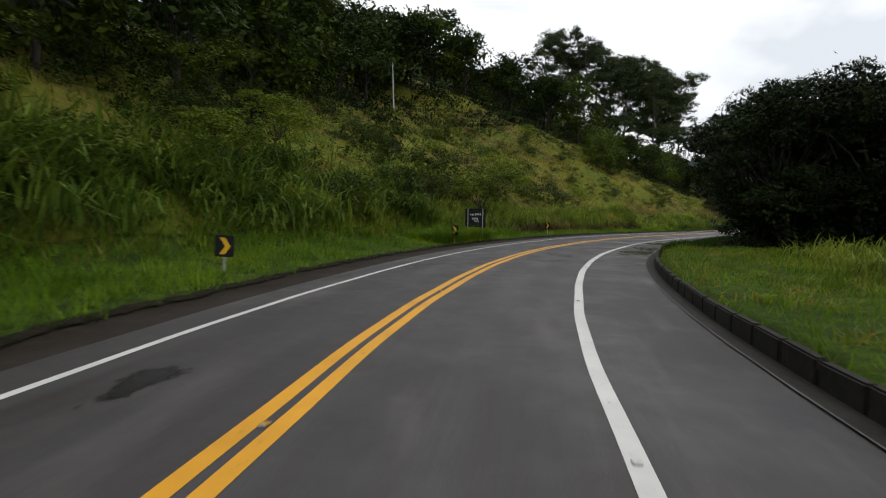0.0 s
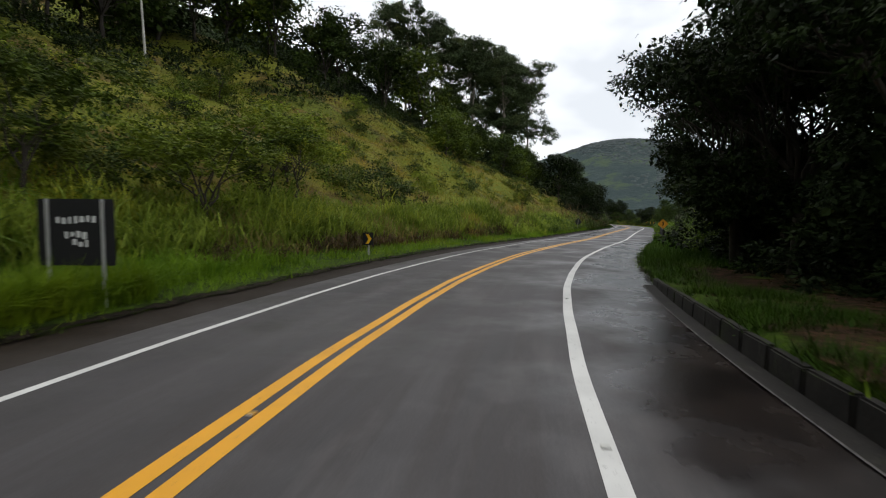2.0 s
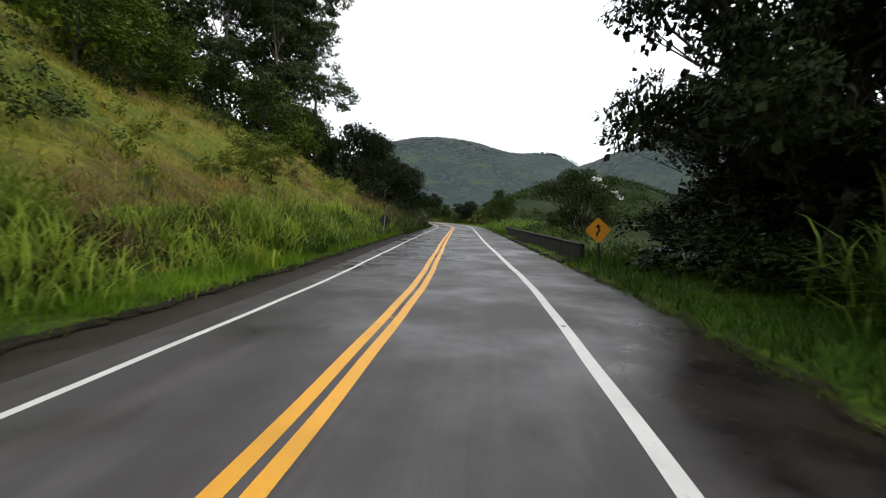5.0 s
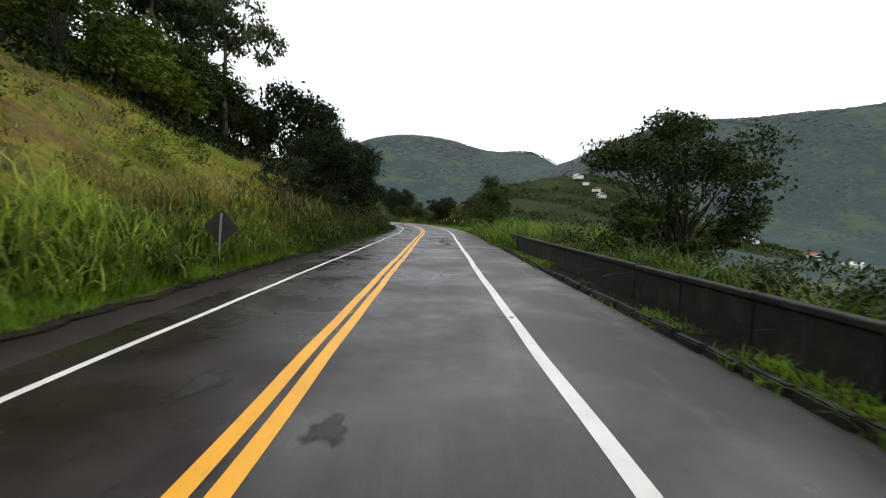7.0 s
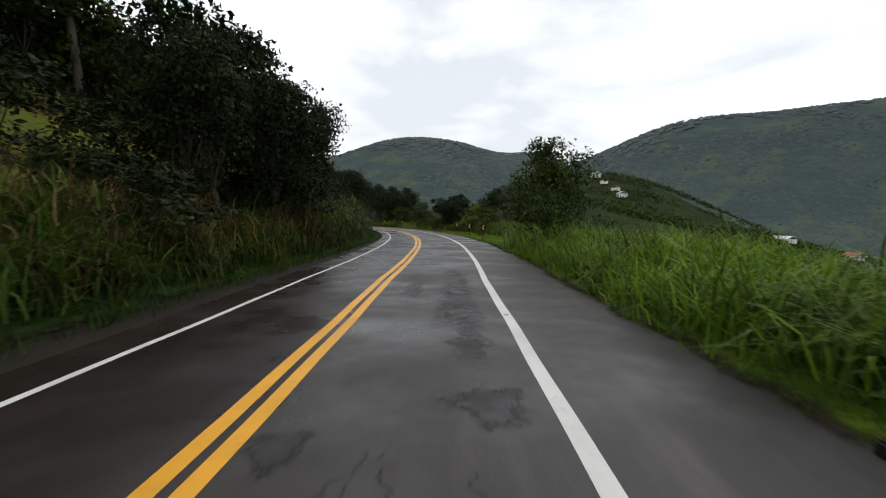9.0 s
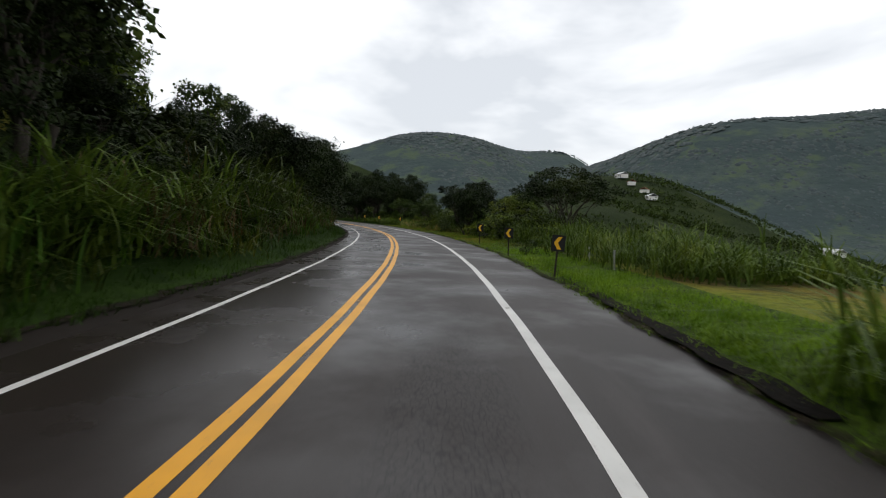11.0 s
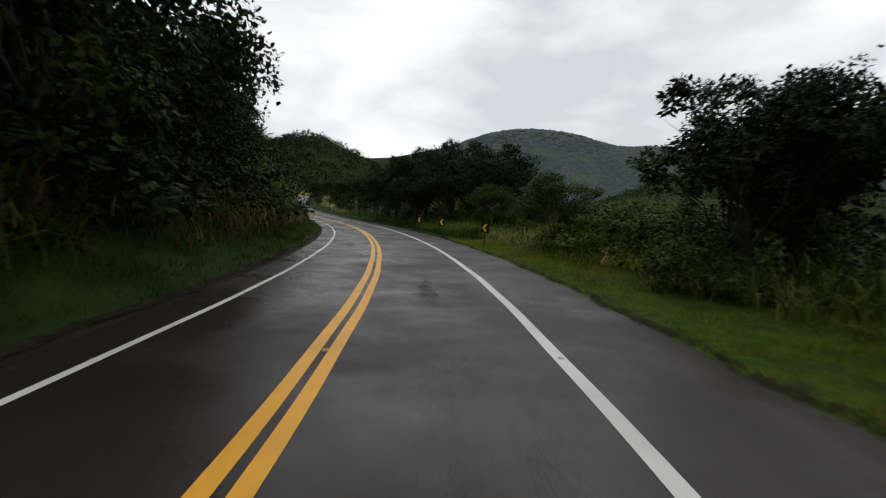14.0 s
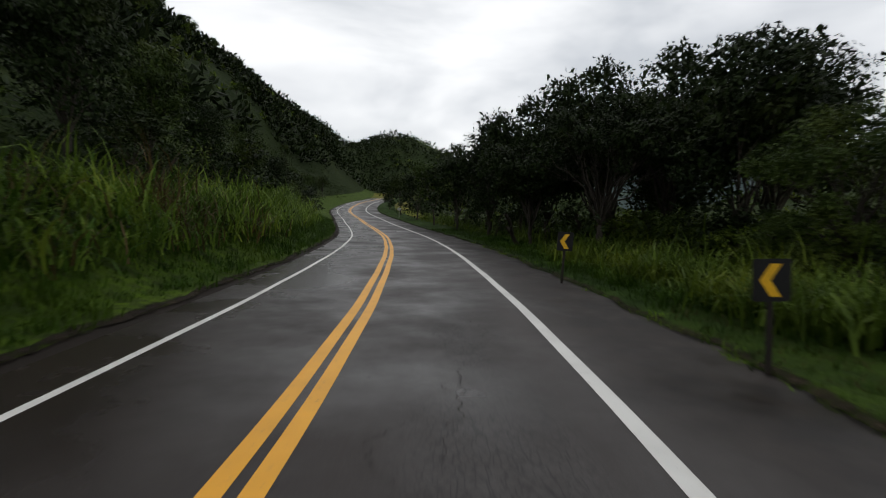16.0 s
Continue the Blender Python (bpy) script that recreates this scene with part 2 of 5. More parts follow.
# dark soil, blackened so that the rut's shade is in the colour
a = Mat("dark_soil_shade", rough=0.95, spec=0.08)
a.color(a.ramp(a.noise(4.0, 6.0), [(0.35, (0.003, 0.0025, 0.002)), (0.7, (0.012, 0.009, 0.006))])).bump(a.noise(9.0, 5.0), 0.8, 0.06)
DARK_SOIL_SHADE = a.m

a = Mat("crack", rough=0.9)
a.color(a.ramp(a.noise(12.0), [(0.3, (0.015, 0.014, 0.013)), (0.7, (0.04, 0.037, 0.034))]))
CRACK = a.m


def paint(name, main, worn):
    k = Mat(name, rough=0.5, spec=0.4)
    spots = k.noise(9.0, 6.0, 0.75)
    wide = k.noise(0.8, 3.0)
    c = k.mix(k.fade(wide, 0.4, 0.75), main, tuple(v * 0.8 for v in main))
    c = k.mix(k.fade(spots, 0.60, 0.70), c, worn)
    k.color(c).bump(k.noise(40.0, 2.0), 0.2, 0.004)
    return k.m


YELLOW = paint("yellow_line_paint", (0.72, 0.335, 0.008), (0.25, 0.15, 0.05))
WHITE = paint("white_line_paint", (0.62, 0.61, 0.58), (0.2, 0.19, 0.18))

# soil and turf under the plants
a = Mat("turf", rough=0.95, spec=0.1)
mid, fine = a.noise(0.09, 5.0), a.noise(2.2, 6.0, 0.7)
c = a.ramp(mid, [(0.30, (0.09, 0.12, 0.014)), (0.44, (0.15, 0.165, 0.018)), (0.55, (0.165, 0.145, 0.022)), (0.60, (0.125, 0.080, 0.028)), (0.66, (0.11, 0.13, 0.016))])
c = a.mix(a.fade(a.noise(0.25, 4.0, 0.65), 0.52, 0.66), c, (0.045, 0.06, 0.015))
c = a.mix(a.fade(fine, 0.48, 0.74), c, (0.045, 0.05, 0.016))
a.color(c).bump(a.noise(1.3, 6.0, 0.7), 0.9, 0.35)
TURF = a.m

a = Mat("verge_turf", rough=0.95, spec=0.1)
c = a.ramp(a.noise(0.35, 5.0), [(0.3, (0.040, 0.078, 0.004)), (0.6, (0.075, 0.125, 0.007)), (0.8, (0.105, 0.100, 0.018))])
c = a.mix(a.fade(a.noise(1.4, 4.0, 0.65), 0.44, 0.62), c, (0.022, 0.040, 0.005))
c = a.mix(a.fade(a.noise(5.0, 5.0, 0.7), 0.4, 0.68), c, (0.026, 0.038, 0.009))
UVM, LAT, ALONG = road_place(a)
# tree shade put into the turf, left below the bank and right further on
tree_shade = a.mix(1.0, a.fade(madd(a, a.noise(0.3, 3.0), 20.0, ALONG), 134, 156), a.mix(1.0, a.fade(LAT, -3, -4), a.fade(ALONG, 256, 240), "MULTIPLY"), "MULTIPLY")
tree_shade = a.mix(1.0, tree_shade, a.mix(1.0, a.fade(madd(a, a.noise(0.3, 3.0), 12.0, ALONG), 252, 264), a.fade(LAT, 3, 4), "MULTIPLY"), "ADD")
c = a.mix(tree_shade, c, a.ramp(a.noise(0.5, 5.0), [(0.35, (0.010, 0.024, 0.003)), (0.65, (0.026, 0.052, 0.006))]))
a.color(c).bump(a.noise(6.0, 5.0, 0.7), 0.9, 0.12)
VERGE = a.m

# far hills: the grey-blue of the haze is mixed into the colour
a = Mat("hazy_far_forest", rough=0.95, spec=0.05)
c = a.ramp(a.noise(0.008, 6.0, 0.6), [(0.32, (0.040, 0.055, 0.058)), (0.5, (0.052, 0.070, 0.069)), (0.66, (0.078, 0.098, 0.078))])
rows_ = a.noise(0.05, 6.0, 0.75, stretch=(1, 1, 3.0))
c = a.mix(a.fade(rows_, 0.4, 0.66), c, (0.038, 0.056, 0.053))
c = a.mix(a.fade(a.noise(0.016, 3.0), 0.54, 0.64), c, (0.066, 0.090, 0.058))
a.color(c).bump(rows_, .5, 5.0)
FAR_HAZE = a.m

a = Mat("hill_scrub_floor", rough=0.95, spec=0.05)
c = a.ramp(a.noise(0.03, 6.0, 0.65), [(0.3, (0.011, 0.018, 0.006)), (0.5, (0.019, 0.030, 0.008)), (0.68, (0.036, 0.048, 0.012))])
c = a.mix(a.fade(a.noise(0.2, 5.0, 0.7), 0.4, 0.65), c, (0.014, 0.022, 0.007))
a.color(c).bump(a.noise(0.3, 5.0, 0.7), 1.0, 1.5)
HILL = a.m

a = Mat("dark_concrete", rough=0.85)
c = a.ramp(a.noise(1.2, 6.0, .7), [(0.3, (0.006, 0.005, 0.004)), (0.55, (0.013, 0.011, 0.009)), (0.8, (0.036, 0.034, 0.025))])
c = a.mix(a.fade(a.noise(0.9, 6.0, .75), .56, .68), c, (0.020, 0.024, 0.008))
c = a.mix(a.fade(a.noise(6.0, 5.0, .8, stretch=(1, 1, .25)), .58, .72), c, (0.050, 0.045, 0.036))
a.color(c).bump(a.noise(14.0, 5.0), 0.5, 0.02)
CONCRETE = a.m

a = Mat("bark", rough=0.9)
c = a.ramp(a.noise(3.0, 6.0, stretch=(1, 1, 0.25)), [(0.3, (0.018, 0.014, 0.011)), (0.7, (0.06, 0.05, 0.04))])
a.color(c).bump(a.noise(9.0, 5.0, stretch=(1, 1, 0.2)), 0.7, 0.03)
BARK = a.m
a = Mat("pale_bark", rough=0.8)
c = a.ramp(a.noise(1.5, 6.0, stretch=(1, 1, 0.3)), [(0.3, (0.07, 0.055, 0.042)), (0.6, (0.18, 0.16, 0.13)), (0.8, (0.30, 0.275, 0.24))])
a.color(c).bump(a.noise(6.0, 4.0, stretch=(1, 1, 0.2)), 0.4, 0.02)
PALE_BARK = a.m

# near-black, so the shade inside the crowns is in the colour
LEAF_DARK_SHADE = leaf_mat("dark_leaves_shade", (0.0045, 0.0085, 0.0028), (0.024, 0.039, 0.010), 0.05)
LEAF_DEEP = leaf_mat("deep_green_leaves", (0.010, 0.021, 0.004), (0.056, 0.084, 0.016), 0.1)
LEAF_MID = leaf_mat("mid_leaves", (0.020, 0.040, 0.005), (0.110, 0.150, 0.016), 0.18)
LEAF_LIGHT = leaf_mat("light_leaves", (0.06, 0.10, 0.010), (0.24, 0.29, 0.030), 0.22)
LEAF_GREY = leaf_mat("grey_green_leaves", (0.028, 0.045, 0.018), (0.090, 0.122, 0.048), 0.2)
# far canopy, greyed and blued by painted haze like the hills
LEAF_FAR_HAZE = leaf_mat("hazy_far_leaves", (0.034, 0.047, 0.051), (0.054, 0.072, 0.070), 0.05)
GRASS = leaf_mat("verge_grass", (0.052, 0.115, 0.006), (0.19, 0.295, 0.020), 0.36)
GRASS_DRY = leaf_mat("dry_slope_grass", (0.105, 0.125, 0.017), (0.315, 0.275, 0.050), 0.35)
CANE = leaf_mat("cane_grass", (0.06, 0.105, 0.010), (0.34, 0.42, 0.06), 0.4, 0.45)
# the same cane darkened, shade below the trees put into its colour
CANE_SHADE = leaf_mat("shaded_cane", (0.008, 0.016, 0.003), (0.075, 0.105, 0.018), 0.15, 0.5)
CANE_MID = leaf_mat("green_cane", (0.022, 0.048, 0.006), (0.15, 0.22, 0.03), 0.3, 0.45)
# verge grass again, darkened: the trees' shade is in its colour
GRASS_SHADE = leaf_mat("shaded_green_grass", (0.012, 0.034, 0.003), (0.05, 0.10, 0.008), 0.2)
# brown dead stalks, with some of the bank's shade in the colour
CANE_DEAD_SHADE = leaf_mat("dead_brown_cane_shade", (0.022, 0.016, 0.007), (0.11, 0.078, 0.034), 0.15)
CANE_DRY = leaf_mat("straw_cane_grass", (0.11, 0.10, 0.022), (0.33, 0.26, 0.10), 0.3)


def plain(name, col, rough=0.6, metal=0.0, worn=0.25):
    k = Mat(name, rough=rough, metal=metal)
    k.color(k.mix(k.fade(k.noise(6.0, 5.0), 0.4, 0.75), col, tuple(v * (1 - worn) for v in col)))
    return k.m


SIGN_BLACK = plain("sign_black", (0.008, 0.008, 0.008), 0.75)
SIGN_YELLOW = plain("sign_yellow", (0.78, 0.44, 0.02), 0.4)
SIGN_ORANGE = plain("sign_amber", (0.72, 0.31, 0.02), 0.4)
SIGN_BACK = plain("sign_back_grey", (0.035, 0.035, 0.034), 0.6)
SIGN_WHITE = plain("sign_white", (0.62, 0.62, 0.60), 0.5)
POST_GREY = plain("galvanised_post", (0.36, 0.36, 0.34), 0.5, 0.3)
POST_DARK = plain("dark_timber_post", (0.022, 0.017, 0.014), 0.9)
POLE_PALE = plain("pale_concrete_pole", (0.5, 0.48, 0.44), 0.8)
WALL_WHITE = plain("white_plaster", (0.68, 0.67, 0.63), 0.8, worn=0.15)
ROOF_TILE = plain("clay_roof", (0.3, 0.12, 0.07), 0.8)
ROOF_PALE = plain("pale_sheet_roof", (0.62, 0.63, 0.64), 0.5)
GLASS_DARK = plain("dark_glass", (0.02, 0.025, 0.03), 0.15)
WIRE = plain("cable_black", (0.03, 0.03, 0.03), 0.6)

# ---- the road's course: (seconds of driving, x, y) of the double yellow line ----
COURSE = [(-6, -10.2, -75.0), (-4, -7.6, -49.9), (-2, -5.01, -24.79), (-1, -3.71, -12.26), (0, -2.40, 0.25), (1, -0.34, 13.20), (2, 3.57, 26.21),
          (3, 9.68, 38.80), (4, 17.45, 50.84), (5, 26.55, 62.21), (6, 36.20, 73.39), (7, 45.58, 85.10), (8, 54.99, 96.98),
          (9, 64.66, 108.99), (10, 74.52, 121.31), (11, 84.65, 133.88), (12, 94.53, 147.18), (13, 103.85, 161.48),
          (14, 112.38, 176.82), (15, 119.60, 193.37), (16, 125.48, 210.97), (17, 130.10, 229.43), (18, 133.54, 248.59),
          (20, 136.5, 288.0), (22, 138.5, 327.0), (24, 145.0, 366.0), (27, 160.0, 424.0), (32, 176.0, 525.0), (38, 182.0, 650.0), (50, 190.0, 900.0), (80, 205.0, 1500.0)]
CU, CX, CY = (np.array(v, float) for v in zip(*COURSE))


def spline(u, ks, vs):
    """Catmull-Rom through the knots (ks, vs) at u."""
    m = np.gradient(vs, ks)
    i = np.clip(np.searchsorted(ks, u) - 1, 0, len(ks) - 2)
    h = ks[i + 1] - ks[i]
    w = (u - ks[i]) / h
    return ((2 * w**3 - 3 * w**2 + 1) * vs[i] + (w**3 - 2 * w**2 + w) * h * m[i]
            + (3 * w**2 - 2 * w**3) * vs[i + 1] + (w**3 - w**2) * h * m[i + 1])


def smooth(a_, b_, v):
    w = np.clip((np.asarray(v, float) - a_) / (b_ - a_), 0, 1)
    return w * w * (3 - 2 * w)


def road_z(u):
    u = np.asarray(u, float)
    return 9.0 * smooth(18, 31, u)


def course(u, lat):
    """World x, y at u, lat metres to the right of the yellow line."""
    u = np.asarray(u, float)
    x, y = spline(u, CU, CX), spline(u, CU, CY)
    dx, dy = spline(u + 0.02, CU, CX) - spline(u - 0.02, CU, CX), spline(u + 0.02, CU, CY) - spline(u - 0.02, CU, CY)
    n = np.hypot(dx, dy)
    return x + lat * dy / n, y - lat * dx / n


def heading(u):
    (x0, x1), (y0, y1) = course(np.array([u - 0.1, u + 0.1]), 0.0)
    return math.degrees(math.atan2(-(x1 - x0), y1 - y0))


FU = np.concatenate([np.arange(-6, 32, 0.04), np.arange(32, 80, 0.4)])
FX, FY = spline(FU, CU, CX), spline(FU, CU, CY)
FDX, FDY = np.gradient(FX, FU), np.gradient(FY, FU)
FN = np.hypot(FDX, FDY)
FDX, FDY = FDX / FN, FDY / FN


def on_course(x, y):
    """The u and the lateral place of world points."""
    x, y = np.atleast_1d(np.asarray(x, float)), np.atleast_1d(np.asarray(y, float))
    us, lats = np.empty(len(x)), np.empty(len(x))
    for k in range(0, len(x), 20000):
        px, py = x[k:k + 20000], y[k:k + 20000]
        i = ((px[:, None] - FX) ** 2 + (py[:, None] - FY) ** 2).argmin(1)
        ex, ey = px - FX[i], py - FY[i]
        side = np.sign(ex * FDY[i] - ey * FDX[i])
        us[k:k + 20000], lats[k:k + 20000] = FU[i], side * np.hypot(ex, ey)
    return us, lats


def edge_left(u):
    return 5.25 - 0.95 * smooth(10.5, 12.5, u)


def edge_right(u):
    return 6.45 + 0.0 * np.asarray(u, float)


def hills(x, y):
    """The far country: a wooded summit, a long ridge and foothills round a valley, which lies 42 m below the road."""
    def g(cx, cy, h, r1, r2, turn, power=2):
        ca, sa = math.cos(radians(turn)), math.sin(radians(turn))
        p_, q_ = ((x - cx) * ca + (y - cy) * sa) / r1, (-(x - cx) * sa + (y - cy) * ca) / r2
        return h * np.exp(-(p_ * p_ + np.abs(q_) ** power))
    z = g(975, 1331, 276, 410, 416, 64) + g(1347, 474, 262, 312, 494, 39, 4) + g(1331, 1172, 114, 159, 159, 0) + g(1750, -500, 300, 500, 700, 0)
    z = z + g(580, 480, 95, 190, 170, 30) + g(42, 705, 234, 154, 414, 31) + g(330, 1750, 190, 500, 320, 0)
    return z - 42


def ground_z(x, y, u=None, lat=None):
    """Height of the ground."""
    x, y = np.atleast_1d(np.asarray(x, float)), np.atleast_1d(np.asarray(y, float))
    if u is None:
        u, lat = on_course(x, y)
    zr = road_z(u)
    # bank on the left
    d = np.maximum(0, -lat - edge_left(u))
    flat = 3.2 - 2.2 * smooth(4.5, 6.5, u)
    steep = 0.53 + 0.14 * smooth(5.5, 7.0, u) - 0.10 * smooth(9.0, 10.5, u)
    rise = 0.1 * np.minimum(d, flat) + steep * np.maximum(0, d - flat)
    cap = 80.0 + 60 * smooth(15, 23, u)
    rise = rise * (1 + 1.05 * smooth(16, 23, u) * smooth(8, 30, d))
    left = cap * (1 - np.exp(-rise / cap))
    # verge and valley on the right
    r = np.maximum(0, lat - edge_right(u))
    lift = 0.34 * (1 - smooth(2.9, 3.5, u)) * smooth(0, 0.4, r)
    flat_r = 28 - 14 * smooth(3.5, 6, u) - 11.0 * smooth(6.2, 6.9, u) + 8 * smooth(8.8, 9.8, u) + 5 * smooth(11, 13, u)
    fall = 0.28 + 0.1 * smooth(6, 7, u) - 0.1 * smooth(9, 11, u)
    drop = fall * np.maximum(0, r - flat_r)
    drop = 42 * (1 - np.exp(-drop / 42))
    right = lift + 0.02 * np.minimum(r, 8) - drop
    near = np.where(lat < 0, left, right) + zr
    bumps = 0.6 * np.sin(x * 0.31 + 1.3 * np.sin(y * 0.17)) * np.sin(y * 0.27 + x * 0.05)
    near = near + bumps * smooth(4, 14, np.maximum(d, r - flat_r + 4))
    far = hills(x, y) + 3.0 * np.sin(x * 0.021) * np.sin(y * 0.017 + 1)
    dist = np.maximum(d, r)
    far_w = smooth(120, 320, dist)
    z = np.where(lat < 0, np.maximum(near, near + (far - near) * far_w), near + (far - near) * smooth(60, 260, r))
    knoll = 62 * np.exp(-(((x - 225) / 95) ** 2 + ((y - 665) / 105) ** 2))      # closes the view where the road goes out of sight
    return z + knoll


# ---- helpers for meshes ----
def mesh(name, verts, faces, mat, flat=True, uv=None):
    """A mesh from an array of vertices and an array of triangles or quads."""
    verts, faces = np.asarray(verts, np.float32), np.asarray(faces, np.int32)
    me = bpy.data.meshes.new(name)
    k = faces.shape[1]
    me.vertices.add(len(verts))
    me.vertices.foreach_set("co", verts.ravel())
    me.loops.add(faces.size)
    me.loops.foreach_set("vertex_index", faces.ravel())
    me.polygons.add(len(faces))
    me.polygons.foreach_set("loop_start", np.arange(len(faces), dtype=np.int32) * k)
    me.polygons.foreach_set("use_smooth", np.full(len(faces), not flat))
    for m_ in (mat if isinstance(mat, (list, tuple)) else [mat]):
        me.materials.append(m_)
    if uv is not None:
        me.uv_layers.new(name="along").data.foreach_set("uv", np.asarray(uv, np.float32)[faces.ravel()].ravel())
    me.update(calc_edges=True)
    return me


def part(name, bm, mat=None, parent=None, label=""):
    """Links a bmesh, or a ready mesh, as one object under a thing or a part."""
    if isinstance(bm, bmesh.types.BMesh):
        me = bpy.data.meshes.new(name)
        bm.to_mesh(me)
        bm.free()
        me.materials.append(mat)
    else:
        me = bm
    ob = new(name, me)
    if parent:
        ob.parent = parent
    if label:
        ob["label"] = label
    return ob


def box(bm, sx, sy, sz, m=None, bevel=0.0):
    made = bmesh.ops.create_cube(bm, size=1, matrix=(m or Matrix()) @ Matrix.Diagonal((sx, sy, sz, 1)))["verts"]
    if bevel:
        edges = list({e for v in made for e in v.link_edges})
        bmesh.ops.bevel(bm, geom=edges, offset=bevel, segments=2, affect="EDGES")
    return bm


def rod(bm, p0, p1, r0, r1=None, seg=8):
    p0, p1 = Vector(p0), Vector(p1)
    turn = (p1 - p0).to_track_quat("Z", "Y").to_matrix().to_4x4()
    bmesh.ops.create_cone(bm, cap_ends=True, segments=seg, radius1=r0, radius2=r1 if r1 is not None else r0, depth=(p1 - p0).length,
                          matrix=Matrix.Translation((p0 + p1) / 2) @ turn)
    return bm


def ribbon(name, us, lat0, lat1, z0, z1, mat, lift=True, cols=1, across=False):
    """A strip along the road between two lateral places (numbers or arrays over us); its map holds the lateral place, or 0 to 1 across."""
    us = np.asarray(us, float)
    rings, maps = [], []
    for k in range(cols + 1):
        w = k / cols
        lat = np.asarray(lat0) * (1 - w) + np.asarray(lat1) * w + 0 * us
        x, y = course(us, lat)
        z = (np.asarray(z0) * (1 - w) + np.asarray(z1) * w) + (road_z(us) if lift else 0)
        rings.append(np.stack([x, y, z + 0 * us], 1))
        maps.append(np.stack([w + 0 * lat if across else lat, us * 15.5], 1))
    v = np.concatenate(rings)
    n = len(us)
    i = np.arange(n - 1)
    f = np.concatenate([np.stack([i + k * n, i + (k + 1) * n, i + (k + 1) * n + 1, i + k * n + 1], 1) for k in range(cols)])
    return mesh(name, v, f, mat, flat=False, uv=np.concatenate(maps))


# ---- ground, road, markings ----
def grid_lines(lo, hi, step, far_lo, far_hi, grow=1.16):
    mid = list(np.arange(lo, hi, step))
    up, s, v = [], step, hi
    while v < far_hi:
        up.append(v)
        s *= grow
        v += min(s, 70)
    down, s, v = [], step, lo
    while v > far_lo:
        s *= grow
        v -= min(s, 70)
        down.append(v)
    return np.array(down[::-1] + mid + up)


gx, gy = grid_lines(-70, 230, 1.7, -1600, 2900), grid_lines(-40, 330, 1.7, -1500, 2800)
X, Y = np.meshgrid(gx, gy)
gu, glat = on_course(X.ravel(), Y.ravel())
gz = ground_z(X.ravel(), Y.ravel(), gu, glat)
over = np.maximum(-glat - edge_left(gu), glat - edge_right(gu))     # metres outside the asphalt
gz = gz - 0.45 * (1 - smooth(2.5, 4.5, over))
nx = len(gx)
ii = (np.arange(len(gy) - 1)[:, None] * nx + np.arange(nx - 1)).ravel()
quads = np.stack([ii, ii + 1, ii + nx + 1, ii + nx], 1)
me = mesh("ground", np.stack([X.ravel(), Y.ravel(), gz], 1), quads, [TURF, FAR_HAZE, HILL], flat=False)
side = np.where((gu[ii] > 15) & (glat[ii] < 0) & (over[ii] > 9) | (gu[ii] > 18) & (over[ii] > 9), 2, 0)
# the dark floor also stands for the shade below the bank's trees
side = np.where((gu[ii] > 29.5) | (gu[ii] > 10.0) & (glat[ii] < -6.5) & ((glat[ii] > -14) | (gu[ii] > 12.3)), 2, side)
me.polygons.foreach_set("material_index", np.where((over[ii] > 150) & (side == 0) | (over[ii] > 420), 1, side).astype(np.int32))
tagged(new("ground", me), "grassy hillside, valley fields and far wooded hills with haze in their colour", "ground", kind="structure")

RU = np.arange(-5.5, 31, 0.08)
tagged(part("road", ribbon("road", RU, -3.9, 4.3, 0, 0, ASPHALT, cols=8), None), "damp grey-brown asphalt carriageway, cracked and streaked, shade in its colour", "road", kind="structure")
SU = np.arange(2.4, 4.3, .05)
SLIFT = .06 + .34 * (1 - smooth(2.9, 3.5, SU))
tagged(part("soil", ribbon("soil", SU, 6.58 + .05 * np.sin(SU * 17) * np.sin(SU * 5), 7.2 + 6.5 * smooth(2.4, 3.2, SU) * (1 - smooth(3.5, 4.3, SU)) + .25 * np.sin(SU * 7), SLIFT + .035, SLIFT + .14, SOIL, cols=8, across=True), None),
       "bare brown soil with leaf litter under the trees", "soil", kind="structure")
# a flat strip; its black stands in for the rut's shade
DU = np.arange(11.35, 12.75, .02)
DLAT = np.interp(DU, (11.4, 11.84, 12.0, 12.4, 12.5, 12.75), (6.55, 6.68, 6.85, 7.15, 7.7, 9.6)) + .05 * np.sin(DU * 60)
tagged(part("ditch", ribbon("ditch", DU, DLAT - .2, DLAT + .24 + .06 * np.sin(DU * 37), .075, .095, DARK_SOIL_SHADE, cols=2), None), "rut washed into the verge, a flat strip with its shade in the colour", "ditch", kind="structure")
PU = np.arange(6.75, 9.3, .05)
tagged(part("soil", ribbon("soil", PU, 6.52, 7.24, .085, .095, DARK_SOIL_SHADE, cols=2), None), "dark soil strip between kerb and parapet", "soil", kind="structure")
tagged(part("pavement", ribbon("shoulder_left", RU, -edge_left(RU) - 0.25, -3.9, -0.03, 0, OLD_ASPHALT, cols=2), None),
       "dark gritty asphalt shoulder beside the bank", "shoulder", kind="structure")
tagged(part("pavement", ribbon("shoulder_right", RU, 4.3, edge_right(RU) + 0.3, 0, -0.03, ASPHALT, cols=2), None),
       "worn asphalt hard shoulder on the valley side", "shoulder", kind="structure")


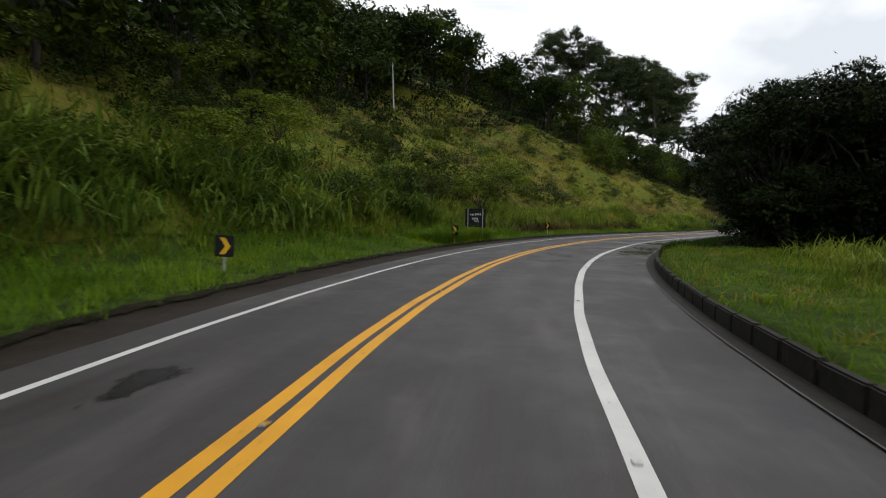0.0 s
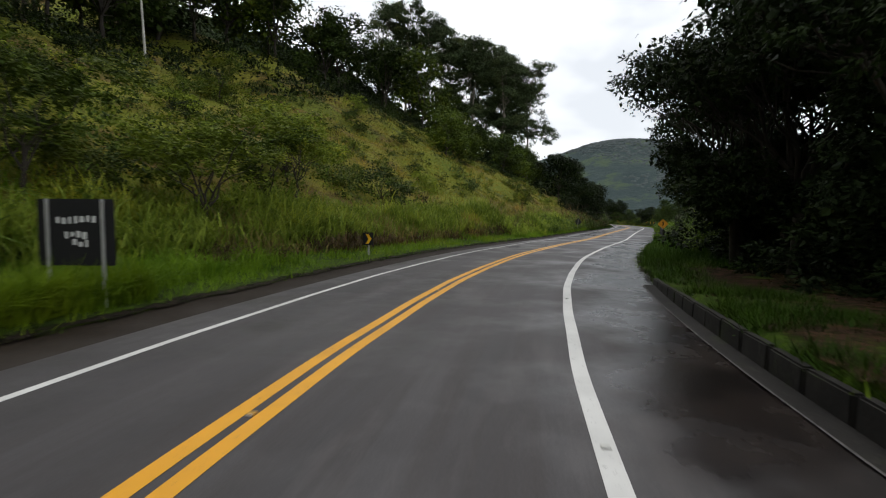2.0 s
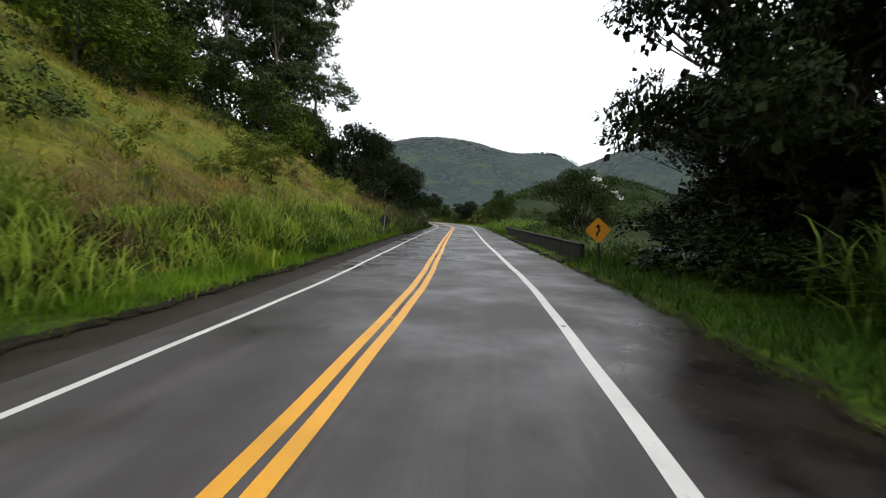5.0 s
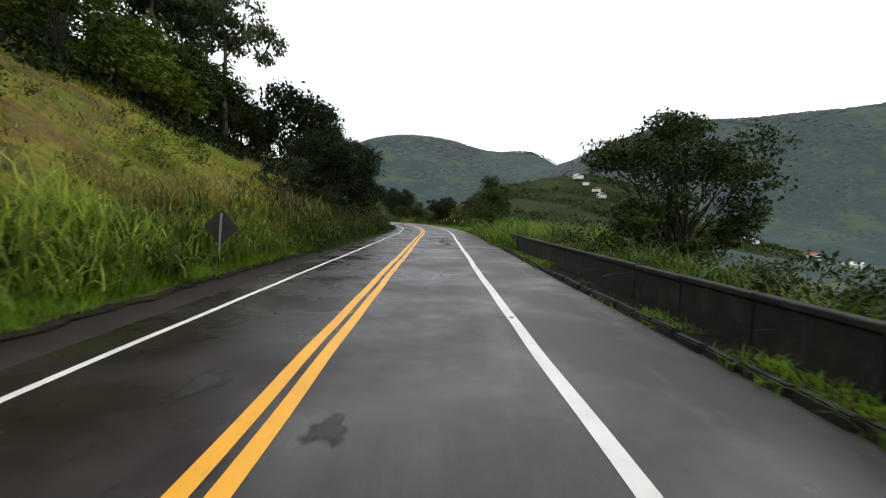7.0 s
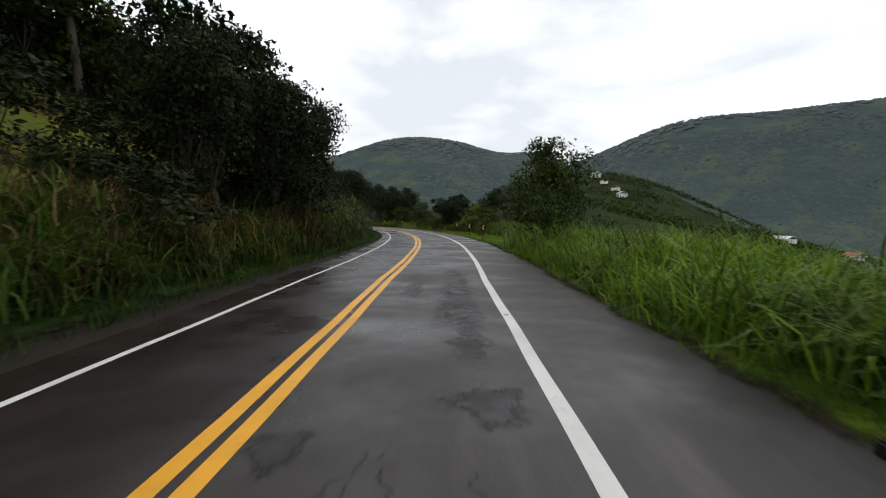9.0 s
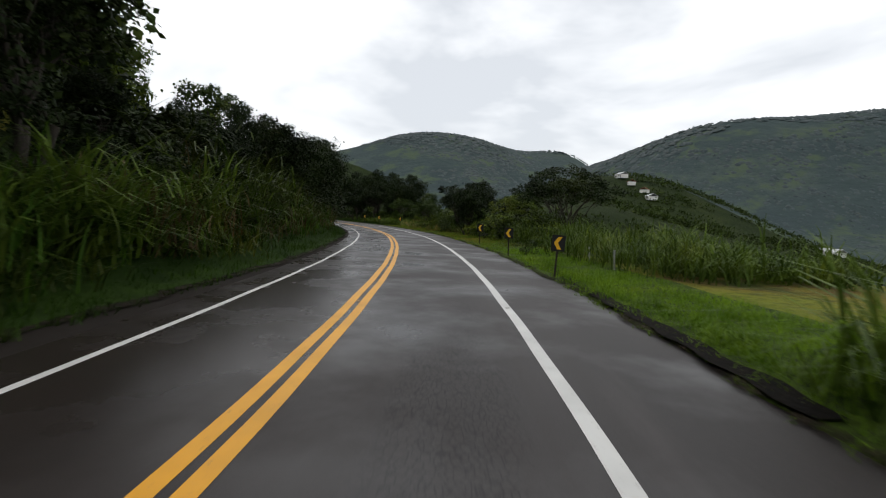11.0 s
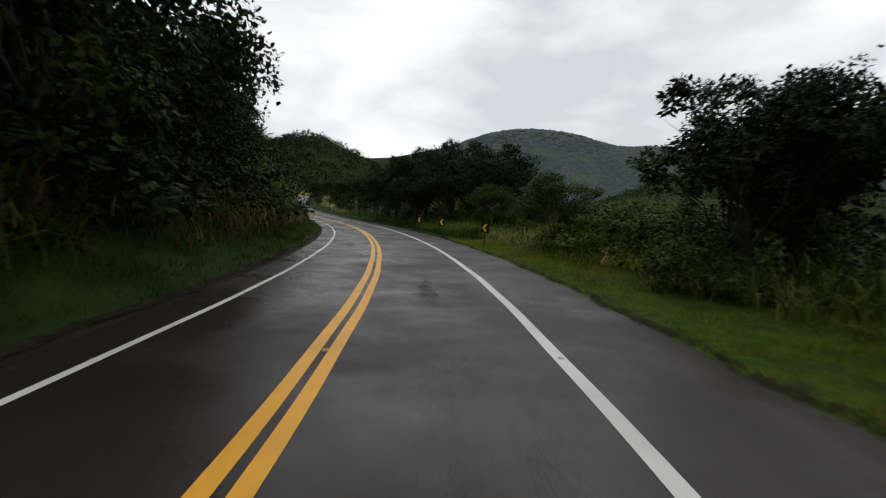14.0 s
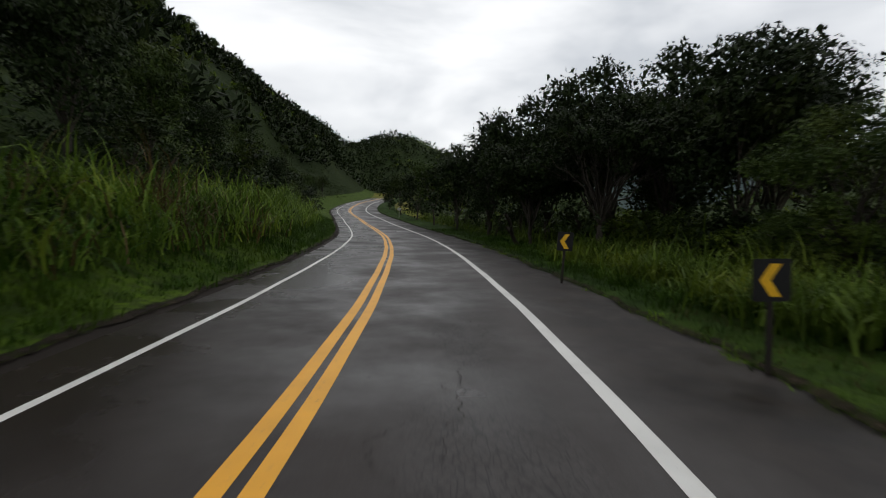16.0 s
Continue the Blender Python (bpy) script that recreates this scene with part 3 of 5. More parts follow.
def verge_wave(us, side):
    """How far the verge's ragged rim swings in and out; held straight behind kerbs."""
    wob = 0.13 * np.sin(us * 9.1) * np.sin(us * 3.7 + 1) + 0.08 * np.sin(us * 23.0) + 0.07 * np.sin(us * 47.0 + 2 * np.sin(us * 5))
    if side > 0:
        wob = wob * smooth(3.3, 3.7, us) * (1 - smooth(6.4, 6.7, us) + smooth(9.2, 9.6, us))
    return wob


def verge(side):
    us = np.arange(-5.5, 31, 0.06)
    rings, maps, steps = [], [], (-0.15, 0.1, 0.35, 0.8, 1.4, 2.2, 3.2, 4.4, 5.6)
    for w in steps:
        edge = edge_left(us) if side < 0 else edge_right(us)
        wob = verge_wave(us, side)
        held = ((1 - smooth(3.3, 3.7, us)) + smooth(6.4, 6.7, us) * (1 - smooth(9.2, 9.6, us))) if side > 0 else 0.0
        lat = side * (edge + (w if w > 0 else w * (1 - held) + .1 * held) + wob * (w < 1))
        x, y = course(us, lat)
        z = ground_z(x, y, us, lat) + 0.05 + (-0.14 if w < 0 else 0.03 * np.sin(us * 17 + w * 5))
        if w > 5:
            z = z - 0.35
        rings.append(np.stack([x, y, z], 1))
        maps.append(np.stack([lat, us * 15.5], 1))
    n = len(us)
    i = np.arange(n - 1)
    f = np.concatenate([np.stack([i + k * n, i + (k + 1) * n, i + (k + 1) * n + 1, i + k * n + 1], 1) for k in range(len(steps) - 1)])
    return mesh("verge", np.concatenate(rings), f, VERGE, flat=False, uv=np.concatenate(maps))


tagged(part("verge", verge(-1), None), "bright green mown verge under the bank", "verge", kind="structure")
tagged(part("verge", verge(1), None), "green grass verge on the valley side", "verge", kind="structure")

EU = np.arange(-5.5, 22, .03)
for side, lo, hi in ((-1, -5.5, 22), (1, 3.4, 6.7), (1, 9.3, 22)):      # soil and litter between turf and asphalt; left rim has grass shadow painted in
    su = EU[(EU > lo) & (EU < hi)]
    rag = .05 * np.sin(su * 83 + 2 * np.sin(su * 11)) + .04 * np.sin(su * 190) * np.sin(su * 13)
    rim_ = (edge_left(su) if side < 0 else edge_right(su)) + verge_wave(su, side)
    tagged(part("soil", ribbon("soil", su, side * (rim_ - (.26 if side < 0 else .2) + rag), side * (rim_ + .20 + rag), .004, .085, EDGE_SOIL_SHADE if side < 0 else THIN_SOIL, cols=6, across=True), None),
           "dark soil and litter where the verge meets the asphalt", "soil", kind="structure")

MU = np.arange(-5.5, 31, 0.05)
KNOT = np.array([-6, 0, 2, 4, 6, 8, 10, 12, 14, 16, 40.0])
RIGHT_LINE = spline(MU, KNOT, np.array([3.52, 3.52, 3.67, 3.59, 3.58, 3.53, 3.6, 3.68, 3.67, 3.68, 3.68]))
LEFT_LINE = -spline(MU, KNOT, np.array([3.12, 3.12, 2.9, 2.96, 3.05, 3.0, 2.88, 2.91, 2.93, 2.83, 2.85]))
wig = 0.012 * np.sin(MU * 7.3) + 0.008 * np.sin(MU * 19)
for lo, hi in ((-0.262, -0.058), (0.058, 0.262)):
    tagged(part("road_marking", ribbon("yellow_line", MU, lo + wig, hi + wig, 0.005, 0.005, YELLOW), None),
           "worn solid yellow centre line", "road marking", "double centre line", "structure")
tagged(part("road_marking", ribbon("white_line_right", MU, RIGHT_LINE - .112 + wig, RIGHT_LINE + .112 + wig, 0.005, 0.005, WHITE), None),
       "wide white edge line beside the hard shoulder", "road marking", "edge lines", "structure")
tagged(part("road_marking", ribbon("white_line_left", MU, LEFT_LINE - .07 + wig, LEFT_LINE + .07 + wig, 0.005, 0.005, WHITE), None),
       "white edge line under the bank", "road marking", "edge lines", "structure")

# ---- plants: makers ----
def unit(v):
    return v / np.maximum(np.linalg.norm(v, axis=-1, keepdims=True), 1e-9)


def leaves(rng, at, aim, length, width, lie=1.0):
    """One four-cornered leaf at each place, aimed along aim, its face more or less to the sky."""
    n = len(at)
    aim = unit(aim)
    lie = np.array([0, 0, lie]) if np.isscalar(lie) else lie
    side = unit(np.cross(aim, rng.normal(size=(n, 3)) * .38 + lie))
    nrm = np.cross(aim, side)
    le, wi = (np.broadcast_to(np.asarray(q, float), (n,))[:, None] for q in (length, width))
    v = np.empty((n, 4, 3))
    v[:, 0] = at
    v[:, 1] = at + aim * le * 0.45 + side * wi * 0.5 + nrm * le * 0.08
    v[:, 2] = at + aim * le
    v[:, 3] = at + aim * le * 0.45 - side * wi * 0.5 + nrm * le * 0.08
    return v.reshape(-1, 3), np.arange(n * 4).reshape(-1, 4)


def clumps(rng, centre, radii, n_clumps, per, leaf, fat=0.5, flat=.75, droop=.35, core=None):
    """Leaves gathered into small clumps over a lobe; each leaf turns its face outwards and to the sky."""
    d0 = unit(rng.normal(size=(n_clumps, 3)) + np.array([0, 0, .35]))
    if core is not None:
        d0 = unit(d0 + unit(centre - core)[None] * .45)
    mid_ = centre + d0 * radii * rng.uniform(.5, 1.08, (n_clumps, 1))
    size = float(np.mean(radii)) * rng.uniform(.24, .5, (n_clumps, 1, 1))
    d1 = unit(rng.normal(size=(n_clumps, per, 3)) + d0[:, None] * .5 + np.array([0, 0, .25]))
    at = mid_[:, None] + d1 * size * np.array([1, 1, flat]) * rng.uniform(.45, 1.15, (n_clumps, per, 1))
    face = d1 * .65 + d0[:, None] * .3 + np.array([0, 0, .6])
    aim = d1 * np.array([.8, .8, .25]) + rng.normal(size=d1.shape) * .55 - np.array([0, 0, droop])
    ln = leaf * rng.uniform(.6, 1.35, n_clumps * per)
    return leaves(rng, at.reshape(-1, 3), aim.reshape(-1, 3), ln, ln * fat, face.reshape(-1, 3))


def tube(pts, radii, seg=6):
    pts, radii = np.asarray(pts, float), np.asarray(radii, float)
    tang = unit(np.gradient(pts, axis=0))
    ref = np.array([0.31, 0.95, 0.05])
    a_ = unit(np.cross(tang, ref))
    b_ = np.cross(tang, a_)
    ang = np.linspace(0, 2 * math.pi, seg, endpoint=False)
    v = pts[:, None] + (a_[:, None] * np.cos(ang)[:, None] + b_[:, None] * np.sin(ang)[:, None]) * radii[:, None, None]
    n = len(pts)
    i = np.arange(n - 1)[:, None] * seg
    j = np.arange(seg)
    f = np.stack([i + j, i + (j + 1) % seg, i + seg + (j + 1) % seg, i + seg + j], -1).reshape(-1, 4)
    return v.reshape(-1, 3), f


def joined(pieces):
    vs, fs, k = [], [], 0
    for v, f in pieces:
        vs.append(v)
        fs.append(f + k)
        k += len(v)
    return np.concatenate(vs), np.concatenate(fs)


def limb(rng, a_, b_, r0, r1, n=6, sag=0.0, seg=6):
    a_, b_ = np.asarray(a_, float), np.asarray(b_, float)
    w = np.linspace(0, 1, n)[:, None]
    p = a_ * (1 - w) + b_ * w
    p[1:-1] += rng.normal(size=(n - 2, 3)) * np.linalg.norm(b_ - a_) * (0.008 if r0 > .15 and n > 7 else 0.03)
    p[:, 2] += (sag * np.sin(w * math.pi))[:, 0]
    return tube(p, r0 * (1 - w[:, 0]) + r1 * w[:, 0], seg)


def make_tree(kind, seed, leaf_material):
    """One tree or shrub, standing at the origin: thing > trunk, crown."""
    rng = np.random.default_rng(seed)
    R = rng.uniform
    wood, lobes = [], []
    bark = BARK
    high = kind == "overhang"      # the same tree, its crown all above head height
    kind = "spreading" if high else kind
    if kind == "spreading":      # wide umbrella crown of feathery tiers
        h, fork = 12.0, 2.4
        for k in range(19):
            an, rad = k * 2.4 + R(-.3, .3), 5.2 * math.sqrt((k + .6) / 19)
            lobes.append((np.array([math.cos(an) * rad, math.sin(an) * rad, h * R(.58, .74) + (1 - rad / 5.6) * 2.6]), R(1.5, 2.2), R(0.9, 1.5)))
        for k in range(0 if high else 13):
            an, rad = k * 2.4 + R(-.3, .3), R(2.0, 4.9)
            lobes.append((np.array([math.cos(an) * rad, math.sin(an) * rad, h * R(.2, .52)]), R(1.1, 1.8), R(.7, 1.2)))
        trunk_r, count, per, leaf, fat = .28, 66, 13, .2, .46
    elif kind == "dense":        # round, dark, closed crown
        h, fork = 9.0, 1.6
        for k in range(11):
            an = k * 2.4
            rad = 2.5 * math.sqrt((k % 6 + .5) / 6)
            lobes.append((np.array([math.cos(an) * rad, math.sin(an) * rad, R(.32, .82) * h]), R(1.3, 1.9), R(1.2, 1.7)))
        lobes.append((np.array([0, 0, h * .87]), 1.4, 1.0))
        trunk_r, count, per, leaf, fat = .2, 58, 12, .2, .5
    elif kind == "gum":          # tall eucalyptus, pale bole, ragged tufts
        h, fork = 22.0, 9.0
        bark = PALE_BARK
        for k in range(24):
            an = k * 2.4 + R(-.4, .4)
            zz = R(.34, .97)
            rad = R(.8, 3.9) * (1.25 - zz * .75)
            lobes.append((np.array([math.cos(an) * rad, math.sin(an) * rad, h * zz]), R(1.3, 2.1), R(1.2, 2.0)))
        trunk_r, count, per, leaf, fat = .2, 58, 11, .34, .42
    elif kind == "forest":       # wood's edge tree
        h, fork = 12.0, 2.5
        for k in range(11):
            an, rad = k * 2.4, 3.4 * math.sqrt((k % 6 + .5) / 6)
            lobes.append((np.array([math.cos(an) * rad, math.sin(an) * rad, h * R(.22, .86)]), R(1.7, 2.4), R(1.5, 2.1)))
        trunk_r, count, per, leaf, fat = .22, 32, 8, .42, .55
    elif kind == "airy":         # small open tree with visible limbs
        h, fork = 7.0, 1.3
        for k in range(14):
            an, rad = k * 2.4 + R(-.4, .4), R(.5, 2.5)
            lobes.append((np.array([math.cos(an) * rad, math.sin(an) * rad, h * (R(.40, .66) + .24 * (1 - rad / 2.6))]), R(.75, 1.15), R(.55, .9)))
        trunk_r, count, per, leaf, fat = .11, 46, 12, .17, .48
    elif kind == "sapling":      # young roadside tree
        h, fork = 5.0, 1.0
        for k in range(9):
            an, rad = k * 2.4, R(.3, 1.4)
            lobes.append((np.array([math.cos(an) * rad, math.sin(an) * rad, h * R(.35, .92)]), R(.6, .95), R(.5, .8)))
        trunk_r, count, per, leaf, fat = .07, 34, 12, .15, .5
    else:                        # shrub
        h, fork = 2.2, .15
        for k in range(8):
            an, rad = k * 2.4, 1.15 * math.sqrt((k + .5) / 8)
            lobes.append((np.array([math.cos(an) * rad, math.sin(an) * rad, R(.35, 1.5)]), R(.45, .8), R(.4, .7)))
        trunk_r, count, per, leaf, fat = .05, 46, 6, .12, .55
    root = new({"shrub": "shrub", "gum": "eucalyptus_tree"}.get(kind, "tree"))
    top = np.array([R(-.3, .3), R(-.3, .3), fork])
    lean = rng.normal(size=2) * h * .02
    if kind == "gum":
        crownhead = np.array([lean[0] * 2, lean[1] * 2, h * .9])
        wood.append(limb(rng, (0, 0, -.5), crownhead, trunk_r, .05, 10))
    else:
        for k in range(3 if kind in ("spreading", "airy", "shrub", "dense") else 1):
            off = rng.normal(size=2) * trunk_r * (1.6 if k else 0)
            wood.append(limb(rng, (off[0], off[1], -.4), (top[0] + off[0] * 3, top[1] + off[1] * 3, fork), trunk_r * (1 if not k else .7), trunk_r * .62, 5, seg=8))
    leaf_sets = []
    for c_, rr, rz in lobes:
        start = top if kind != "gum" else np.array([c_[0] * .12, c_[1] * .12, max(fork, c_[2] - R(1.5, 3.5))])
        wood.append(limb(rng, start, c_, trunk_r * .42, trunk_r * .09, 6 if kind not in ("forest", "shrub") else 4, sag=rr * .3, seg=4 if kind not in ("forest", "shrub") else 3))
        if kind in ("spreading", "airy", "dense", "gum"):
            for _ in range(3):
                tip = c_ + unit(rng.normal(size=3)) * np.array([rr, rr, rz]) * .95
                wood.append(limb(rng, start * .35 + c_ * .65, tip, trunk_r * .14, trunk_r * .04, 3, seg=3))
        bunch = {"spreading": 17, "dense": 13, "gum": 12, "forest": 11, "airy": 10, "sapling": 8}.get(kind, 9)
        leaf_sets.append(clumps(rng, c_, np.array([rr, rr, rz]), bunch, max(6, count * per // bunch), leaf, fat,
                                .42 if kind == "spreading" else .75, .9 if kind == "gum" else .35, np.array([0, 0, c_[2] * .75])))
        if kind in ("dense", "forest", "spreading"):      # big shaded leaves deep inside close the crown
            m_ = int(count * (3.2 if kind == "dense" else 1.7 if kind != "spreading" else 2.6))
            inner = c_ + rng.normal(size=(m_, 3)) * np.array([rr, rr, rz]) * .4
            leaf_sets.append(leaves(rng, inner, rng.normal(size=(m_, 3)), leaf * 1.6, leaf * 1.15, 0.0))
    v, f = joined(wood)
    part("trunk", mesh("trunk", v, f, bark, flat=False), None, root)
    v, f = joined(leaf_sets)
    part("crown", mesh("crown", v, f, leaf_material), None, root)
    return root


def stand(template, x, y, size, turn, label, category, group, used=set(), sink=0.15, z=None, wide=1.0):
    """Set a tree, the first time the template itself, later a copy, on the ground at x, y."""
    zz = float(ground_z(x, y)[0]) - sink if z is None else z
    m_ = pose(x, y, zz, 0, 0, turn) @ Matrix.Diagonal((size * wide, size * wide, size, 1))
    if template.name in used:
        ob = copy_thing(template, Matrix())
        ob.matrix_basis = m_
    else:
        used.add(template.name)
        ob = template
        ob.matrix_basis = m_
    return tagged(ob, label, category, group)


def stand_at(template, u, lat, *rest, **more):
    x, y = course(u, lat)
    return stand(template, float(x), float(y), *rest, **more)


def blades(rng, base, height, width, lean, segs=3, droop=0.5):
    """Arching grass blades from base points."""
    n = len(base)
    an = rng.uniform(0, 2 * math.pi, n)
    d = np.stack([np.cos(an), np.sin(an), np.zeros(n)], 1)
    side = np.stack([-np.sin(an), np.cos(an), np.zeros(n)], 1)
    h = np.asarray(height, float)[:, None] * rng.uniform(.6, 1.25, (n, 1))
    ln = lean * rng.uniform(.3, 1.3, (n, 1))
    v = np.empty((n, segs + 1, 2, 3))
    for k in range(segs + 1):
        s = k / segs
        p = base + d * h * ln * s ** 1.8 + np.array([0, 0, 1.0]) * h * (s - droop * ln * s ** 2.6)
        w = np.asarray(width, float).reshape(-1, 1) * (1 - s ** 1.6 * .92) * .5
        v[:, k, 0], v[:, k, 1] = p - side * w, p + side * w
    q = np.arange(n)[:, None] * (2 * segs + 2) + np.arange(segs) * 2
    f = np.stack([q, q + 1, q + 3, q + 2], -1).reshape(-1, 4)
    return v.reshape(-1, 3), f


def patchy(x, y, scale, seed):
    return (np.sin(x * scale + seed) + np.sin(y * scale * 1.3 + seed * 2.1 + 1.7 * np.sin(x * scale * .6)) + np.sin((x + y) * scale * 2.3 + seed)) / 3


def tufts(name, seed, u0, u1, lat0, lat1, n, per, h, width, lean, mat, label, spread=.16, segs=3, low=-1.0, scale=.35, reach=0.0):
    """A belt of grass between two lateral places, in tufts: one object of kind stuff."""
    rng = np.random.default_rng(seed)
    u, lat = rng.uniform(u0, u1, n), rng.uniform(0, 1, n)
    lat = lat0 + (lat1 - lat0) * lat
    x, y = course(u, lat)
    keep = patchy(x, y, scale, seed) > low
    x, y, u, lat = x[keep], y[keep], u[keep], lat[keep]
    z = ground_z(x, y, u, lat) - .04
    hh = h * (0.72 + .5 * (patchy(x, y, scale * 1.7, seed + 5) + .3))
    bx = np.repeat(np.stack([x, y, z], 1), per, 0)
    off = rng.normal(size=bx.shape) * np.array([spread, spread, 0])
    bx = bx + off
    if reach:
        bx[:, 2] += np.abs(rng.normal(size=len(bx))) * reach * np.repeat(hh, per)
    v, f = blades(rng, bx, np.repeat(np.maximum(hh, h * .35), per), np.full(len(bx), width), lean, segs)
    ob = part(name, mesh(name, v, f, mat), None)
    return tagged(ob, label, "grass", kind="stuff")


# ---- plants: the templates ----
SPREADING = [make_tree("spreading", 11, LEAF_DARK_SHADE), make_tree("spreading", 12, LEAF_DARK_SHADE)]
OVERHANG = make_tree("overhang", 14, LEAF_DARK_SHADE)
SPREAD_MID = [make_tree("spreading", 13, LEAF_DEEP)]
DENSE = [make_tree("dense", 21, LEAF_DARK_SHADE), make_tree("dense", 22, LEAF_DARK_SHADE), make_tree("dense", 23, LEAF_DEEP)]
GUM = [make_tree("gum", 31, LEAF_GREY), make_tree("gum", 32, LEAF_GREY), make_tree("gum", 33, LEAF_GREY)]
FOREST = [make_tree("forest", 41, LEAF_DEEP), make_tree("forest", 42, LEAF_DARK_SHADE), make_tree("forest", 43, LEAF_DEEP), make_tree("forest", 44, LEAF_MID)]
AIRY = [make_tree("airy", 51, LEAF_DEEP), make_tree("airy", 52, LEAF_DARK_SHADE), make_tree("airy", 53, LEAF_MID)]
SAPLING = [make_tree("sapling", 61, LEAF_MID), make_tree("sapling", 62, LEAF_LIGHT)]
SHRUB = [make_tree("shrub", 71, LEAF_MID), make_tree("shrub", 72, LEAF_LIGHT), make_tree("shrub", 73, LEAF_DARK_SHADE), make_tree("shrub", 74, LEAF_DEEP)]
rnd = random.Random(5)

# trees of the valley side by the first bend
for x, y, s, k in ((21.3, 33.0, .95, 0), (33, 44, 1.1, 1), (28, 36.5, 1.05, 0), (24.5, 28.5, .95, 1), (33, 29, 1.0, 1), (36, 38, 1.1, 0)):
    stand(SPREADING[k], x, y, s, rnd.uniform(0, 360), "large dark spreading tree with feathery tiers of leaves", "tree", "trees by the bend")
stand(SPREADING[1], 26.8, 45.0, 1.0, 20, "dark tree whose boughs reach over the verge", "tree", "trees by the bend")
stand(OVERHANG, 25.4, 41.0, 1.05, 20, "dark tree whose boughs reach over the verge", "tree", "trees by the bend")
stand(SPREADING[0], 46.8, 67.5, 1.38, 40, "dark spreading tree behind the bend warning sign", "tree", "trees by the bend", wide=.8)
stand(SPREADING[1], 49.8, 65.0, .95, 250, "dark spreading tree on the slope below the verge", "tree", "trees by the bend")
stand(SPREADING[1], 54.0, 72.0, .85, 140, "dark spreading tree on the valley verge", "tree", "trees by the bend")
for x, y, s in ((56.5, 67.5, .8), (58, 71, .8), (30, 33, .8), (27, 27, .75)):
    stand(FOREST[1], x, y, s, rnd.uniform(0, 360), "dark leafy tree behind the roadside trees", "tree", "trees by the bend", wide=1.3)
# the tree beyond the parapet and the lone ones after it
stand(SPREAD_MID[0], 72.5, 96.5, .80, 75, "broad dark green tree rising beyond the concrete parapet", "tree", "valley trees", wide=.9)
stand(DENSE[2], 90.5, 128.2, .82, 30, "lone round-topped tree on the grassy verge", "tree", "valley trees")

for x, y, s, turn in ((46.2, 59.6, 1.15, 70), (48.3, 61.2, 1.3, 200)):
    stand(SAPLING[1], x, y, s, turn, "rounded bright yellow-green bush beside the cane", "tree", "valley trees", wide=1.6)

# the bank's dark trees on the other side
for u, lat, s, k in ((10.4, -9.2, .98, 0), (10.75, -10.5, 1.1, 1), (10.98, -8.6, 1.05, 0), (11.4, -9.6, 1.12, 1), (11.9, -10.2, 1.0, 0), (12.3, -12.0, .45, 1), (12.75, -11.0, .45, 0),
                     (13.0, -10.2, .5, 1), (13.3, -8.6, .74, 0), (13.65, -7.7, .78, 1), (14.0, -7.5, .84, 0), (14.35, -7.2, .95, 1), (14.7, -7.6, 1.08, 0), (15.1, -7.8, 1.06, 1), (15.5, -9.0, 1.0, 0), (15.85, -9.6, .8, 1),
                     (13.1, -14.5, .45, 1), (13.7, -13, .75, 0), (14.3, -12.5, .9, 1), (14.95, -11.5, .95, 0), (15.5, -12.5, .85, 1),
                     (16.2, -10.5, .85, 0), (16.6, -13, .7, 1), (17.0, -11.2, .8, 0), (17.4, -12, .72, 1), (17.9, -12.5, .55, 0), (18.3, -11.5, .55, 1), (18.9, -10.5, .5, 0), (19.6, -10, .5, 1)):
    stand_at(DENSE[2 if u > 15.3 and k else k], u, lat, s, rnd.uniform(0, 360), "dark dense tree crowding the bank above the road", "tree", "trees on the bank", wide=rnd.uniform(.85, 1.02))

for u, lat, s, k in ((7.3, -25, .62, 3), (7.7, -27, .7, 3), (8.1, -29, .65, 3), (7.9, -24, .5, 3), (8.5, -30, .7, 3)):
    stand_at(FOREST[k], u, lat, s, rnd.uniform(0, 360), "bushy bright green tree on the slope", "tree", "young trees", wide=1.3)

for u, lat, s, k in ((12.1, -17.5, 1.15, 1), (12.5, -16.5, 1.0, 2), (11.7, -19, 1.2, 1)):
    stand_at(FOREST[k], u, lat, s, rnd.uniform(0, 360), "tall dark tree above the cane bank", "tree", "trees on the bank")

# eucalyptus above the second straight
for x, y, s, k in ((69, 160, .98, 0), (64, 164, 1.0, 1), (58.5, 167, 1.0, 2), (53, 163, .95, 0), (47, 168, 1.0, 1), (41, 165, 1.0, 2), (35, 169, 1.0, 0), (60, 156, .85, 1), (66.5, 170, 1.0, 2), (50, 157, .9, 1), (29, 165, .95, 2)):
    stand(GUM[k], x, y, s * 1.55, rnd.uniform(0, 360), "tall eucalyptus with a pale bole and ragged crown", "eucalyptus", "eucalyptus grove", wide=1.25)

# woods along the top of the slope: a closed front row, then the trees behind it
def wood_edge(u):
    """How far from the road the wood begins."""
    return float(np.interp(u, (-2.5, 1.2, 1.84, 3.36, 5.0, 6.0, 7.0, 7.8, 8.6, 9.3, 10.3, 11.0, 12, 25), (20, 21, 26, 42, 58, 68, 60, 51, 42, 27, 24, 22, 17, 16)))


